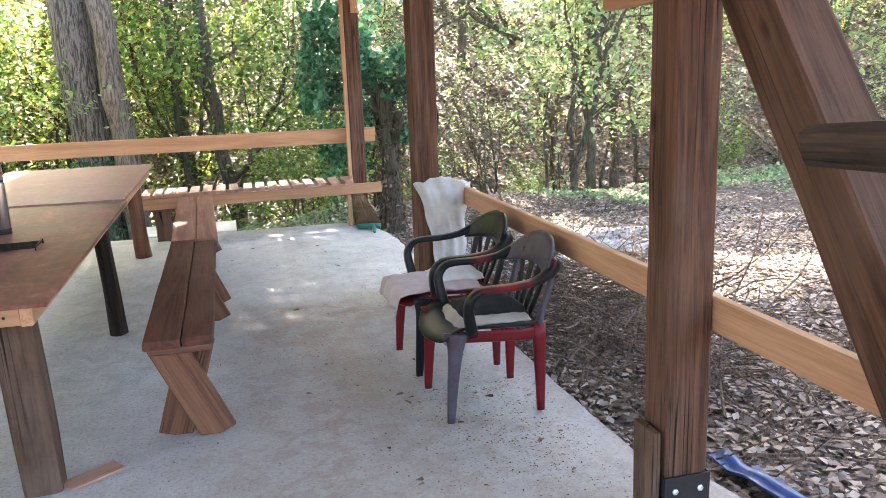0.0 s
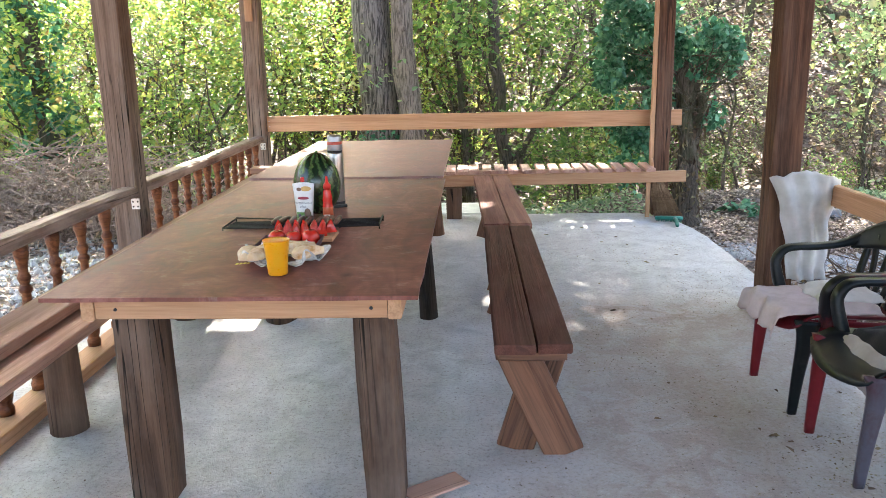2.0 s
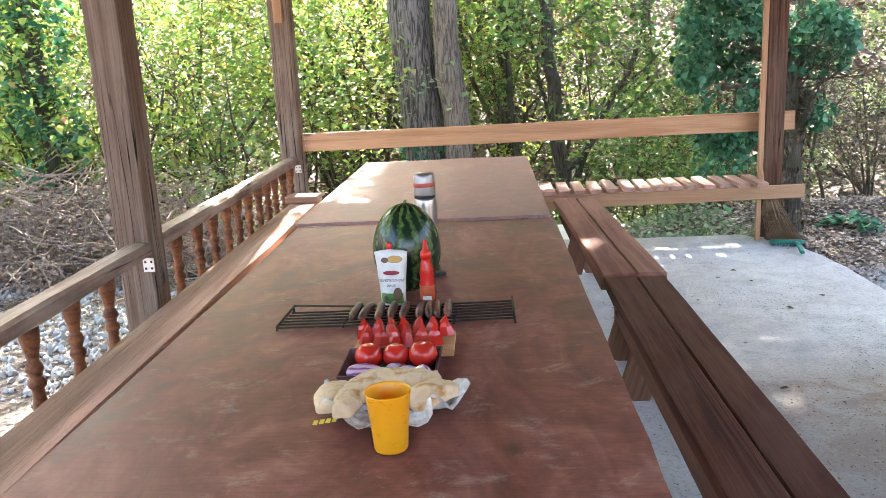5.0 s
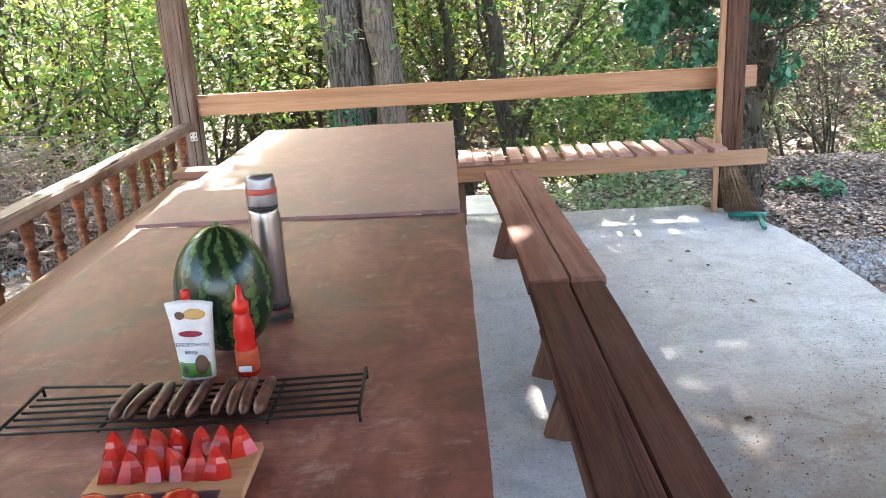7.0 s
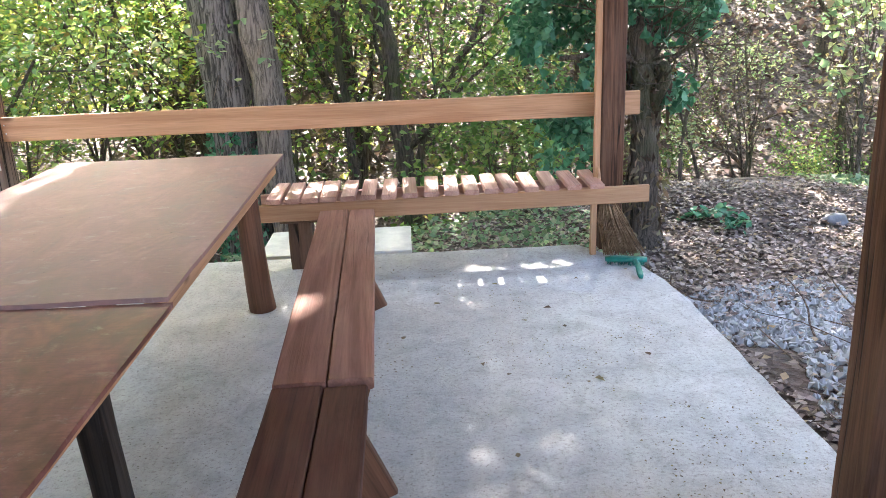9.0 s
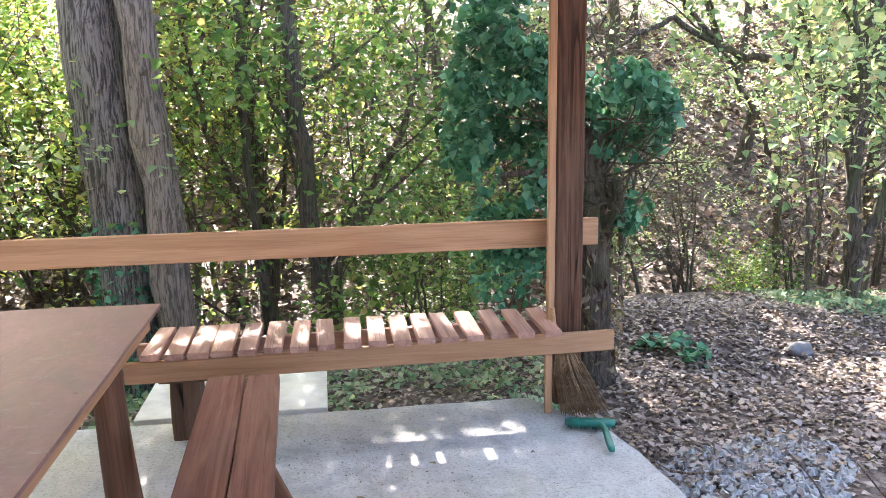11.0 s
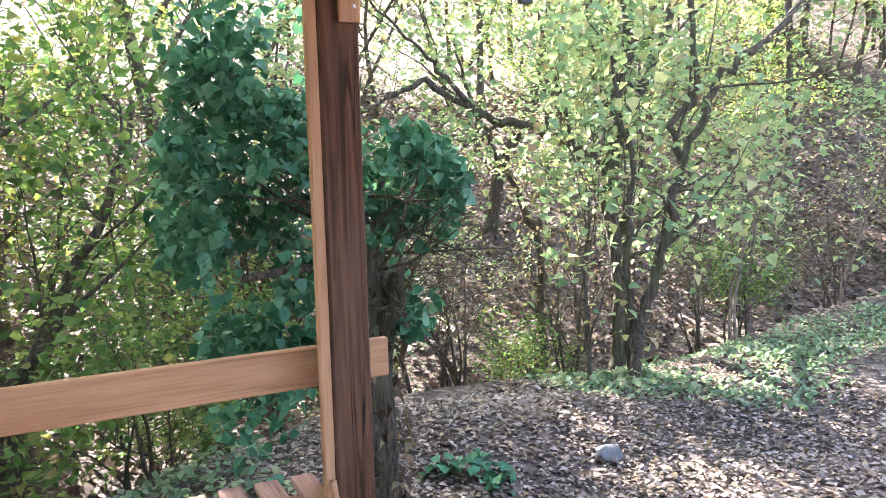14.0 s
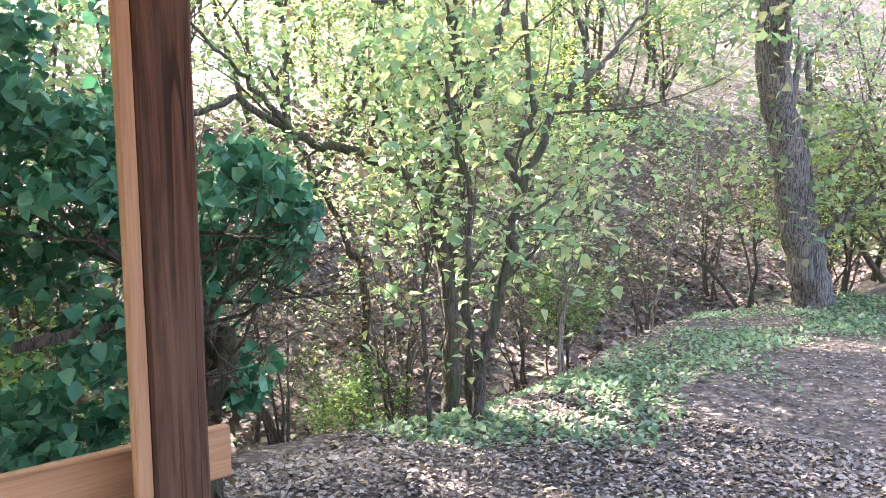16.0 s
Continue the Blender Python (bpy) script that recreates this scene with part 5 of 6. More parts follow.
def surface(fn, nu, nv, thick):
    """A shell over fn(u, v) with u and v from 0 to 1."""
    bm = bmesh.new()
    g = [[bm.verts.new(fn(i / nu, j / nv)) for i in range(nu + 1)] for j in range(nv + 1)]
    for j in range(nv):
        for i in range(nu):
            bm.faces.new((g[j][i], g[j][i + 1], g[j + 1][i + 1], g[j + 1][i]))
    bm.normal_update()
    moves = {v: v.normal.copy() for v in bm.verts}
    ext = bmesh.ops.extrude_face_region(bm, geom=bm.faces[:])
    new_v = [e for e in ext["geom"] if isinstance(e, bmesh.types.BMVert)]
    bm.normal_update()
    old = list(moves)
    for v in new_v:
        near_ = min(old, key=lambda o: (o.co - v.co).length_squared) if len(old) < 40 else None
        v.co -= (moves[near_] if near_ else v.normal) * thick
    bmesh.ops.recalc_face_normals(bm, faces=bm.faces)
    return bm


def armchair(x, y, turn, label, front_mat, back_mat, arm_mat, other_front, seat_mat):
    t = thing("plastic_armchair", label, "chair", x, y, 0.0, "plastic armchairs by the rail", turn)

    def seat_fn(u, v):
        px, py = -0.275 + 0.48 * u + 0.05 * (2 * v - 1) ** 2 * (1 - u) ** 2, 0.43 * (v - 0.5) * (1.05 - 0.12 * u)
        z = 0.415 - 0.03 * u - 0.018 * math.cos((v - 0.5) * math.pi) - 0.05 * max(0, 0.2 - u) ** 1.2 * 7 + 0.03 * max(0, abs(v - 0.5) * 2 - 0.8) * 3
        return (px, py, z)

    part("seat", surface(seat_fn, 12, 12, 0.008), seat_mat, t, "moulded plastic seat", smooth=True)
    part("apron", sweep(bent([(-0.17, -0.20, 0.375), (0.19, -0.19, 0.36), (0.19, 0.19, 0.36), (-0.17, 0.20, 0.375)], 24), [0.05] * 24, 0.008, (0, 0, 1)), CHAIR_RED, t, smooth=True)
    for s in (-1, 1):
        m = front_mat if s < 0 else other_front
        leg = bent([(-0.207, s * 0.205, 0.0), (-0.196, s * 0.208, 0.16), (-0.182, s * 0.212, 0.31), (-0.172, s * 0.205, 0.395)], 14)
        part("front_leg", sweep(leg, [0.036 + 0.034 * (k / 13) + 0.045 * (k / 13) ** 5 for k in range(14)], [0.026 + 0.02 * k / 13 for k in range(14)], (1, 0, 0)), m, t, smooth=True)
        arm = bent([(-0.105, s * 0.215, 0.385), (-0.125, s * 0.238, 0.48), (-0.125, s * 0.252, 0.535), (-0.09, s * 0.259, 0.578), (-0.03, s * 0.262, 0.588), (0.05, s * 0.262, 0.588), (0.16, s * 0.256, 0.6), (0.24, s * 0.238, 0.632), (0.275, s * 0.205, 0.66)], 22)
        part("armrest", sweep(arm, [0.05 + 0.008 * math.sin(k / 21 * math.pi) for k in range(22)], [0.05 - 0.0025 * k for k in range(8)] + [0.03] * 8 + [0.03 + 0.006 * k for k in range(6)], (0, 1, 0)), CHAIR_MIX if s < 0 else arm_mat, t, smooth=True)
        rear = bent([(0.205, s * 0.20, 0.0), (0.205, s * 0.195, 0.2), (0.20, s * 0.19, 0.40)], 8)
        part("rear_leg", sweep(rear, [0.034 + 0.004 * k for k in range(8)], [0.028 + 0.003 * k for k in range(8)], (1, 0, 0)), CHAIR_RED, t, "red plastic leg", smooth=True)
        up = bent([(0.20, s * 0.19, 0.39), (0.235, s * 0.20, 0.52), (0.275, s * 0.205, 0.66)], 8)
        part("back_upright", sweep(up, [0.05 - 0.002 * k for k in range(8)], 0.022, (0, 1, 0)), back_mat, t, smooth=True)

    def band(u, v):
        w = 2 * u - 1
        top_z, low_z = 0.748 - 0.08 * w * w - 0.03 * w ** 4, 0.61 - 0.03 * w * w
        z = low_z + (top_z - low_z) * v
        return (0.29 + 0.34 * (z - 0.66) - 0.055 * w * w + 0.03 * max(0, v - 0.8) * 5 * 0.3, 0.245 * w, z)

    part("backrest", surface(band, 16, 6, 0.014), back_mat, t, "curved sprayed backrest band", smooth=True)
    for k in range(4):
        w = (k - 1.5) * 0.44
        p = bent([(0.195, 0.13 * w, 0.40), (0.235, 0.17 * w, 0.52), (0.285 - 0.05 * w * w, 0.225 * w, 0.66)], 8)
        part("back_slat", sweep(p, [0.034, 0.035, 0.036, 0.038, 0.04, 0.043, 0.046, 0.05], 0.012, (0, 1, 0)), CHAIR_BLACK, t, smooth=True)
    return t


armchair(1.095, 3.315, 0, "worn plastic armchair sprayed grey and black over red", CHAIR_GREY, CHAIR_GREY, CHAIR_BLACK, CHAIR_RED, CHAIR_BLACK)
armchair(1.085, 3.90, 2, "worn plastic armchair sprayed black over red", CHAIR_BLACK, CHAIR_BLACK, CHAIR_BLACK, CHAIR_RED, CHAIR_RED)


def cloth(name, colour, rough=0.9, through=0.0):
    n = Nodes(name)
    weave = n.noise(n.coords((1, 1, 1)), 220, 2)
    spots = n.noise(n.coords((1, 1, 1)), 9, 5, 0.65)
    col = n.mix(n.band(spots, 0.35, 0.75), [c * 0.72 for c in colour], colour)
    return n.surface(col, rough, n.bump(n.math("ADD", weave, spots), 0.3, 0.004))


PINK_CLOTH = cloth("faded_pinkish_cloth", (0.55, 0.45, 0.42))
PALE_CLOTH = cloth("dirty_pale_cloth", (0.4, 0.36, 0.32))
BLACK_CLOTH = cloth("black_fleece", (0.004, 0.004, 0.005))


def drape(name, x0, x1, y0, y1, seat_z, hang, seed, mat, label, lump=0.0):
    t = thing(name, label, "cloth", (x0 + x1) / 2, (y0 + y1) / 2, seat_z)

    def fn(u, v):
        x, y = x0 + (x1 - x0) * u, y0 + (y1 - y0) * v
        z = seat_z + 0.012 * noise.noise(Vector((x * 16, y * 16, seed))) + lump * max(0, math.sin(u * math.pi) * math.sin(v * math.pi)) * (0.7 + 0.6 * noise.noise(Vector((x * 9, y * 9, seed + 3))))
        if u < hang:
            drop = (hang - u) / hang
            z -= 0.10 * drop ** 1.3 + 0.02 * noise.noise(Vector((y * 22, seed, 1)))
            x = x0 + (x1 - x0) * hang - 0.055 * drop ** 0.4 + 0.012 * math.sin(y * 45 + seed)
        if v < 0.08 or v > 0.92:
            z -= 0.012
        return (x - (x0 + x1) / 2, y - (y0 + y1) / 2, z - seat_z)

    part("fabric", surface(fn, 22, 20, 0.006), mat, t, smooth=True)
    return t


drape("seat_cloth", 0.63, 1.22, 3.70, 4.10, 0.436, 0.36, 2, PINK_CLOTH, "faded pinkish cloth hanging over the chair seat")
drape("seat_cloth", 0.955, 1.27, 3.14, 3.48, 0.425, 0.0001, 5, PALE_CLOTH, "dirty pale cloth crumpled on the chair seat", 0.02)
drape("black_garment", 0.985, 1.27, 3.20, 3.47, 0.448, 0.02, 8, BLACK_CLOTH, "black fleece garment bundled on the chair", 0.085)
drape("white_rag", 1.02, 1.27, 3.80, 4.06, 0.452, 0.1, 9, cloth("white_rag_cloth", (0.66, 0.63, 0.58)), "crumpled whitish rag on the chair", 0.06)

# white sheet on the post
sack = thing("plastic_sack", "crumpled white plastic sack hung on the post", "sack", 1.345, 4.84, 0.3)


def sack_fn(u, v):
    w = 0.188 * (0.56 + 0.44 * v ** 2.4)
    x = 1.392 - 0.045 * v + w * (2 * u - 1) + 0.006 * math.sin(v * 14 + 3)
    y = 4.865 + 0.016 * math.sin(u * 19 + 2 * v) + 0.02 * noise.noise(Vector((u * 5, v * 6, 2))) - 0.03 * math.sin(u * math.pi) - 0.02 * v
    z = 0.24 + 0.555 * v + 0.012 * noise.noise(Vector((u * 9, v * 3, 5))) * (v > 0.8) + v * (0.045 - 0.05 * abs(2 * u - 0.9))
    return (x - 1.345, y - 4.84, z - 0.3)


SACK = Nodes("white_woven_plastic")
_a = SACK.noise(SACK.coords((1, 1, 1)), 7, 5, 0.6)
_c = SACK.mix(SACK.band(_a, 0.3, 0.7), (0.5, 0.48, 0.45), (0.74, 0.72, 0.69))
_p = SACK.add("BsdfPrincipled", Base_Color=_c, Roughness=0.5, Normal=SACK.bump(_a, 0.5, 0.01))
_t = SACK.add("BsdfTranslucent", Color=_c)
_m = SACK.add("MixShader", Fac=0.35, i1=_p.outputs[0], i2=_t.outputs[0])
SACK.tree.links.new(_m.outputs[0], SACK.out.inputs["Surface"])
part("sheet", surface(sack_fn, 26, 34, 0.003), SACK.material, sack, smooth=True)

# blue tarpaulin at the slab edge
tarp = thing("tarpaulin", "folded blue tarpaulin lying at the slab edge", "tarpaulin", 1.9, 2.2, -0.03)
TARP = plain("blue_tarpaulin", (0.03, 0.075, 0.22), 0.4, 0.35, 10)


def tarp_fn(u, v):
    x, y = 1.74 + 0.16 * u + 0.10 * (1 - v), 1.2 + 1.32 * v - 0.1 * u
    return (x - 1.9, y - 2.2, max(ground_z(x, y) + 0.035, -0.02) + 0.03 + 0.02 * math.sin(u * 9 + v * 4) + 0.02 * noise.noise(Vector((x * 9, y * 9, 1))) + 0.03 - 0.04 * u)


part("sheet", surface(tarp_fn, 12, 30, 0.004), TARP, tarp, smooth=True)

# ---- broom and hand brush ----
STRAW = wood("broom_straw", (0.13, 0.075, 0.04), (0.30, 0.19, 0.11), knots=0, cracks=0.2)
broom = thing("besom_broom", "old straw besom broom standing against the post", "broom", 1.31, 7.83, 0)
g = Geo()
rb = np.random.default_rng(3)
for k in range(320):
    a, rr = rb.random() * 6.28, math.sqrt(rb.random())
    top_ = Vector((1.255 + 0.035 * rr * math.cos(a), 7.885 + 0.03 * rr * math.sin(a), 0.36))
    foot = Vector((1.355 + 0.13 * rr * math.cos(a), 7.80 + 0.055 * rr * math.sin(a), 0.006 + 0.03 * rb.random()))
    mid_ = (top_ + foot) / 2 + Vector((-0.02, 0, 0.02)) + Vector(rb.normal(size=3)) * 0.006
    g.tube([top_, mid_, foot], [0.0035, 0.003, 0.0015], 3, False)
tagged(link("bristles", g.mesh("bristles", STRAW), broom), "bundled brown straw", kind="stuff")
for z in (0.27, 0.31):
    bm = lathe([(0.038, -0.006), (0.045, 0), (0.038, 0.006)], 14)
    part("binding", bm, TWIG, broom, "", pose(1.268, 7.875, z, 0, 18))
link("stick", Geo().tube([(1.268, 7.878, 0.28), (1.222, 7.92, 0.42), (1.213, 7.93, 0.525)], [0.014, 0.013, 0.012], 9).mesh("stick", RAIL_WOOD), broom, None, "pale broom stick")
GREEN = plain("green_plastic", (0.012, 0.16, 0.12), 0.35, 0.3, 25)
brush = thing("hand_brush", "dark green plastic hand brush lying on the slab", "brush", 1.33, 7.6, 0)
part("head", sweep(bent([(1.205, 7.665, 0.03), (1.27, 7.635, 0.035), (1.34, 7.61, 0.038), (1.43, 7.60, 0.034)], 10), [0.03, 0.055, 0.062, 0.065, 0.066, 0.066, 0.064, 0.06, 0.055, 0.035], 0.03, (0, 1, 0)), GREEN, brush, at=Matrix(), smooth=True)
part("handle", sweep(bent([(1.36, 7.60, 0.036), (1.345, 7.50, 0.05), (1.33, 7.40, 0.035), (1.322, 7.335, 0.02)], 10), [0.03, 0.026, 0.024, 0.026, 0.03, 0.033, 0.035, 0.036, 0.034, 0.024], 0.018, (1, 0, 0)), GREEN, brush, at=Matrix(), smooth=True)
g = Geo()
for k in range(140):
    x = 1.215 + 0.205 * rb.random()
    y = 7.655 - 0.055 * (x - 1.21) / 0.2 + rb.normal() * 0.012
    g.tube([(x, y, 0.022), (x + rb.normal() * 0.004, y + rb.normal() * 0.006, 0.001)], [0.0015, 0.001], 3, False)
tagged(link("bristles", g.mesh("bristles", GREEN), brush), kind="stuff")

# ---- food and dishes on the table ----
TOP = 0.7615
cup = thing("cup", "translucent orange-yellow plastic cup", "cup", -1.040, 3.117, TOP)
CUP = plain("orange_plastic", (0.85, 0.33, 0.012), 0.3, 0.03, 8, Subsurface_Weight=0.3)
part("wall", lathe([(0, 0.0), (0.030, 0.0), (0.032, 0.004), (0.035, 0.05), (0.0425, 0.112), (0.0440, 0.114), (0.0425, 0.1155), (0.0405, 0.111), (0.033, 0.05), (0.030, 0.007), (0, 0.006)], 28), CUP, cup, smooth=True)

# bread in its bag
BREAD = Nodes("flatbread_crust")
_n = BREAD.noise(BREAD.coords((1, 1, 1)), 24, 5, 0.6)
_c = BREAD.ramp(_n, (0.3, (0.62, 0.44, 0.26)), (0.5, (0.72, 0.56, 0.38)), (0.66, (0.5, 0.28, 0.11)), (0.8, (0.28, 0.13, 0.05)))
BREAD = BREAD.surface(_c, 0.8, BREAD.bump(_n, 0.4, 0.006))
bread = thing("bread", "torn pieces of browned flatbread in clear wrapping", "bread", -1.05, 3.29, TOP)


def loaf(pts, ws, hs):
    bm = sweep(bent(pts, 16), ws, hs, (0, 0, 1))
    bmesh.ops.subdivide_edges(bm, edges=bm.edges[:], cuts=1, use_grid_fill=True)
    for v in bm.verts:
        v.co += noise.noise_vector(v.co * 38) * 0.006
    return bm


swell = [0.02 + 0.028 * math.sin(math.pi * (k + 1.5) / 18) for k in range(16)]
part("piece", loaf([(-1.145, 3.20, TOP + 0.035), (-1.14, 3.30, TOP + 0.03), (-1.09, 3.355, TOP + 0.033), (-1.0, 3.365, TOP + 0.03), (-0.965, 3.36, TOP + 0.04)], [w * 0.95 for w in swell], [w * 1.5 for w in swell]), BREAD, bread, at=Matrix(), smooth=True)
part("piece", loaf([(-1.01, 3.235, TOP + 0.03), (-0.975, 3.27, TOP + 0.04), (-0.93, 3.31, TOP + 0.035)], [w * 0.9 for w in swell], [w * 1.5 for w in swell]), BREAD, bread, at=Matrix(), smooth=True)
part("piece", loaf([(-1.19, 3.24, TOP + 0.025), (-1.185, 3.30, TOP + 0.032), (-1.165, 3.35, TOP + 0.028)], [w * 0.9 for w in swell], [w * 1.2 for w in swell]), BREAD, bread, at=Matrix(), smooth=True)
FILM = Nodes("clear_plastic_film")
_n = FILM.noise(FILM.coords((1, 1, 1)), 30, 4, 0.6)
_g = FILM.add("BsdfPrincipled", Base_Color=(0.85, 0.85, 0.85, 1), Roughness=0.15, Normal=FILM.bump(_n, 0.6, 0.01))
_t = FILM.add("BsdfTransparent")
_m = FILM.add("MixShader", Fac=FILM.band(_n, 0.85, 0.25), i1=_t.outputs[0], i2=_g.outputs[0])
FILM.tree.links.new(_m.outputs[0], FILM.out.inputs["Surface"])


def film_fn(u, v):
    a = u * 2 * math.pi
    rr = (0.35 + 0.65 * v)
    rx, ry = 0.138 * (1 + 0.14 * math.sin(a * 5 + 1) + 0.07 * math.sin(a * 11)), 0.115 * (1 + 0.16 * math.sin(a * 4 + 2))
    z = 0.004 + 0.045 * v ** 2 * (0.6 + 0.5 * math.sin(a * 7)) + 0.012 * noise.noise(Vector((math.cos(a) * 4, math.sin(a) * 4, v * 4)))
    return (-0.01 + rx * rr * math.cos(a), 0.0 + ry * rr * math.sin(a), max(0.003, z))


part("wrapping", surface(film_fn, 60, 8, 0.0008), FILM.material, bread, "crumpled clear plastic bag", smooth=True)
for k in range(4):
    board("print", bread, -1.205 + 0.012 * k, -1.196 + 0.012 * k, 3.195 + 0.004 * k, 3.215 + 0.004 * k, TOP + 0.012, TOP + 0.0125, plain("yellow_print", (0.75, 0.62, 0.05), 0.4, 0.1) if k == 0 else bpy.data.materials["yellow_print"], "y", wear=0, bevel=0.0001)

# paper tray with onions and tomatoes
tray = thing("paper_tray", "dark purple-brown cardboard tray", "tray", -1.08, 3.475, TOP)
TRAY = plain("purple_brown_card", (0.10, 0.045, 0.055), 0.6, 0.25, 18)
bm = bmesh.new()
x0, x1, y0, y1, h, fl = -0.098, 0.100, -0.075, 0.075, 0.034, 0.014
lo = [bm.verts.new(p) for p in ((x0, y0, 0), (x1, y0, 0), (x1, y1, 0), (x0, y1, 0))]
hi = [bm.verts.new(p) for p in ((x0 - fl, y0 - fl, h), (x1 + fl, y0 - fl, h), (x1 + fl, y1 + fl, h), (x0 - fl, y1 + fl, h))]
li = [bm.verts.new(p) for p in ((x0 + 0.003, y0 + 0.003, 0.003), (x1 - 0.003, y0 + 0.003, 0.003), (x1 - 0.003, y1 - 0.003, 0.003), (x0 + 0.003, y1 - 0.003, 0.003))]
hin = [bm.verts.new((v.co.x * 0.97, v.co.y * 0.965, h)) for v in hi]
bm.faces.new(lo[::-1])
bm.faces.new(li)
for i in range(4):
    j = (i + 1) % 4
    bm.faces.new((lo[i], lo[j], hi[j], hi[i]))
    bm.faces.new((hi[i], hi[j], hin[j], hin[i]))
    bm.faces.new((hin[i], hin[j], li[j], li[i]))
bmesh.ops.recalc_face_normals(bm, faces=bm.faces)
part("card", bm, TRAY, tray)
TOMATO = plain("tomato_skin", (0.52, 0.025, 0.015), 0.16, 0.12, 12)
TOMATO_CUT = plain("tomato_flesh", (0.46, 0.03, 0.02), 0.28, 0.25, 50)
LEAFSTALK = plain("tomato_stalk", (0.06, 0.12, 0.02), 0.6, 0.2)
for k, (x, y, r) in enumerate(((-1.137, 3.512, 0.033), (-1.074, 3.515, 0.031), (-1.010, 3.512, 0.034))):
    tm = thing("tomato", "whole ripe red tomato", "tomato", x, y, TOP + 0.004, "whole tomatoes", k * 70)
    bm = lathe([(0, 0.12 * r), (0.3 * r, 0.02 * r), (0.7 * r, 0.16 * r), (0.97 * r, 0.6 * r), (1.0 * r, 0.9 * r), (0.9 * r, 1.35 * r), (0.6 * r, 1.66 * r), (0.25 * r, 1.72 * r), (0, 1.62 * r)], 24)
    for v in bm.verts:
        a = math.atan2(v.co.y, v.co.x)
        v.co.x *= 1 + 0.025 * math.cos(5 * a)
        v.co.y *= 1 + 0.025 * math.cos(5 * a)
    part("fruit", bm, TOMATO, tm, smooth=True)
ONION = Nodes("red_onion_slice")
_w = ONION.add("TexWave", Vector=ONION.coords((1, 1, 1)), Scale=16.0, Distortion=5.0)
_w.wave_type = "RINGS"
ONION = ONION.surface(ONION.ramp(_w.outputs["Fac"], (0.2, (0.66, 0.55, 0.68)), (0.62, (0.62, 0.42, 0.62)), (0.9, (0.26, 0.06, 0.22))), 0.3)
for k, (x, y, rx, tz, tx) in enumerate(((-1.135, 3.435, 0.042, 20, 14), (-1.06, 3.44, 0.03, 70, -25), (-1.035, 3.425, 0.03, 10, 30), (-1.0, 3.435, 0.024, 120, -35), (-1.075, 3.455, 0.024, 40, 40))):
    on = thing("onion_slice", "purple and white red onion slice", "onion", x, y, TOP + 0.012, "onion slices")
    bm = lathe([(0, 0), (0.7 * rx, 0.001), (rx, 0.006), (0.95 * rx, 0.016), (0.8 * rx, 0.021), (0.3 * rx, 0.020), (0, 0.019)], 20)
    part("slice", bm, ONION, on, at=pose(x, y, TOP + 0.012, tx, 12, tz) @ Matrix.Diagonal((1.1, 0.72, 1, 1)), smooth=True)

cutting = thing("cutting_board", "small light wooden cutting board", "board", -1.065, 3.65, TOP)
board("board", cutting, -1.19, -0.942, 3.575, 3.73, TOP, TOP + 0.016, RAIL_WOOD, "x", bevel=0.003, wear=0.0005)
for k in range(13):
    row, i = divmod(k, 7)
    x = -1.172 + i * 0.0335 + (0.012 if row else 0) + random.uniform(-0.004, 0.004)
    y = 3.695 - row * 0.058 + random.uniform(-0.005, 0.005)
    if row and i == 6:
        continue
    wd = thing("tomato_wedge", "cut red tomato wedge standing on the board", "tomato", x, y, TOP + 0.0165, "tomato wedges")
    bm = bmesh.new()
    rings_ = []
    for i_ in range(6):
        h_ = i_ / 5
        w_ = 0.0235 * (1 - h_) ** 0.8 + 0.0008
        rings_.append([bm.verts.new((w_ * a_, w_ * b_ + 0.009 * math.sin(h_ * 3), 0.05 * h_)) for a_, b_ in ((-0.95, -0.55), (0.0, -0.75), (0.95, -0.55), (0.75, 0.45), (0.0, 0.95), (-0.75, 0.45))])
    bm.faces.new(rings_[0][::-1])
    bm.faces.new(rings_[-1])
    for r0_, r1_ in zip(rings_, rings_[1:]):
        for i_ in range(6):
            bm.faces.new((r0_[i_], r0_[(i_ + 1) % 6], r1_[(i_ + 1) % 6], r1_[i_]))
    bmesh.ops.recalc_face_normals(bm, faces=bm.faces)
    part("flesh", bm, TOMATO_CUT if k % 3 else TOMATO, wd, at=pose(x, y, TOP + 0.017, random.uniform(-9, 9), random.uniform(-9, 9), random.uniform(-35, 35)))

# grill rack with sausages
IRON = plain("sooty_iron_wire", (0.015, 0.012, 0.011), 0.6, 0.4, 40, Metallic=0.5)
rack = thing("grill_rack", "sooty black wire grill rack", "grill rack", -1.11, 3.87, TOP)


def wire(pts, r=0.0028):
    return Geo().tube(pts, [r] * len(pts), 6).mesh("wire", IRON)


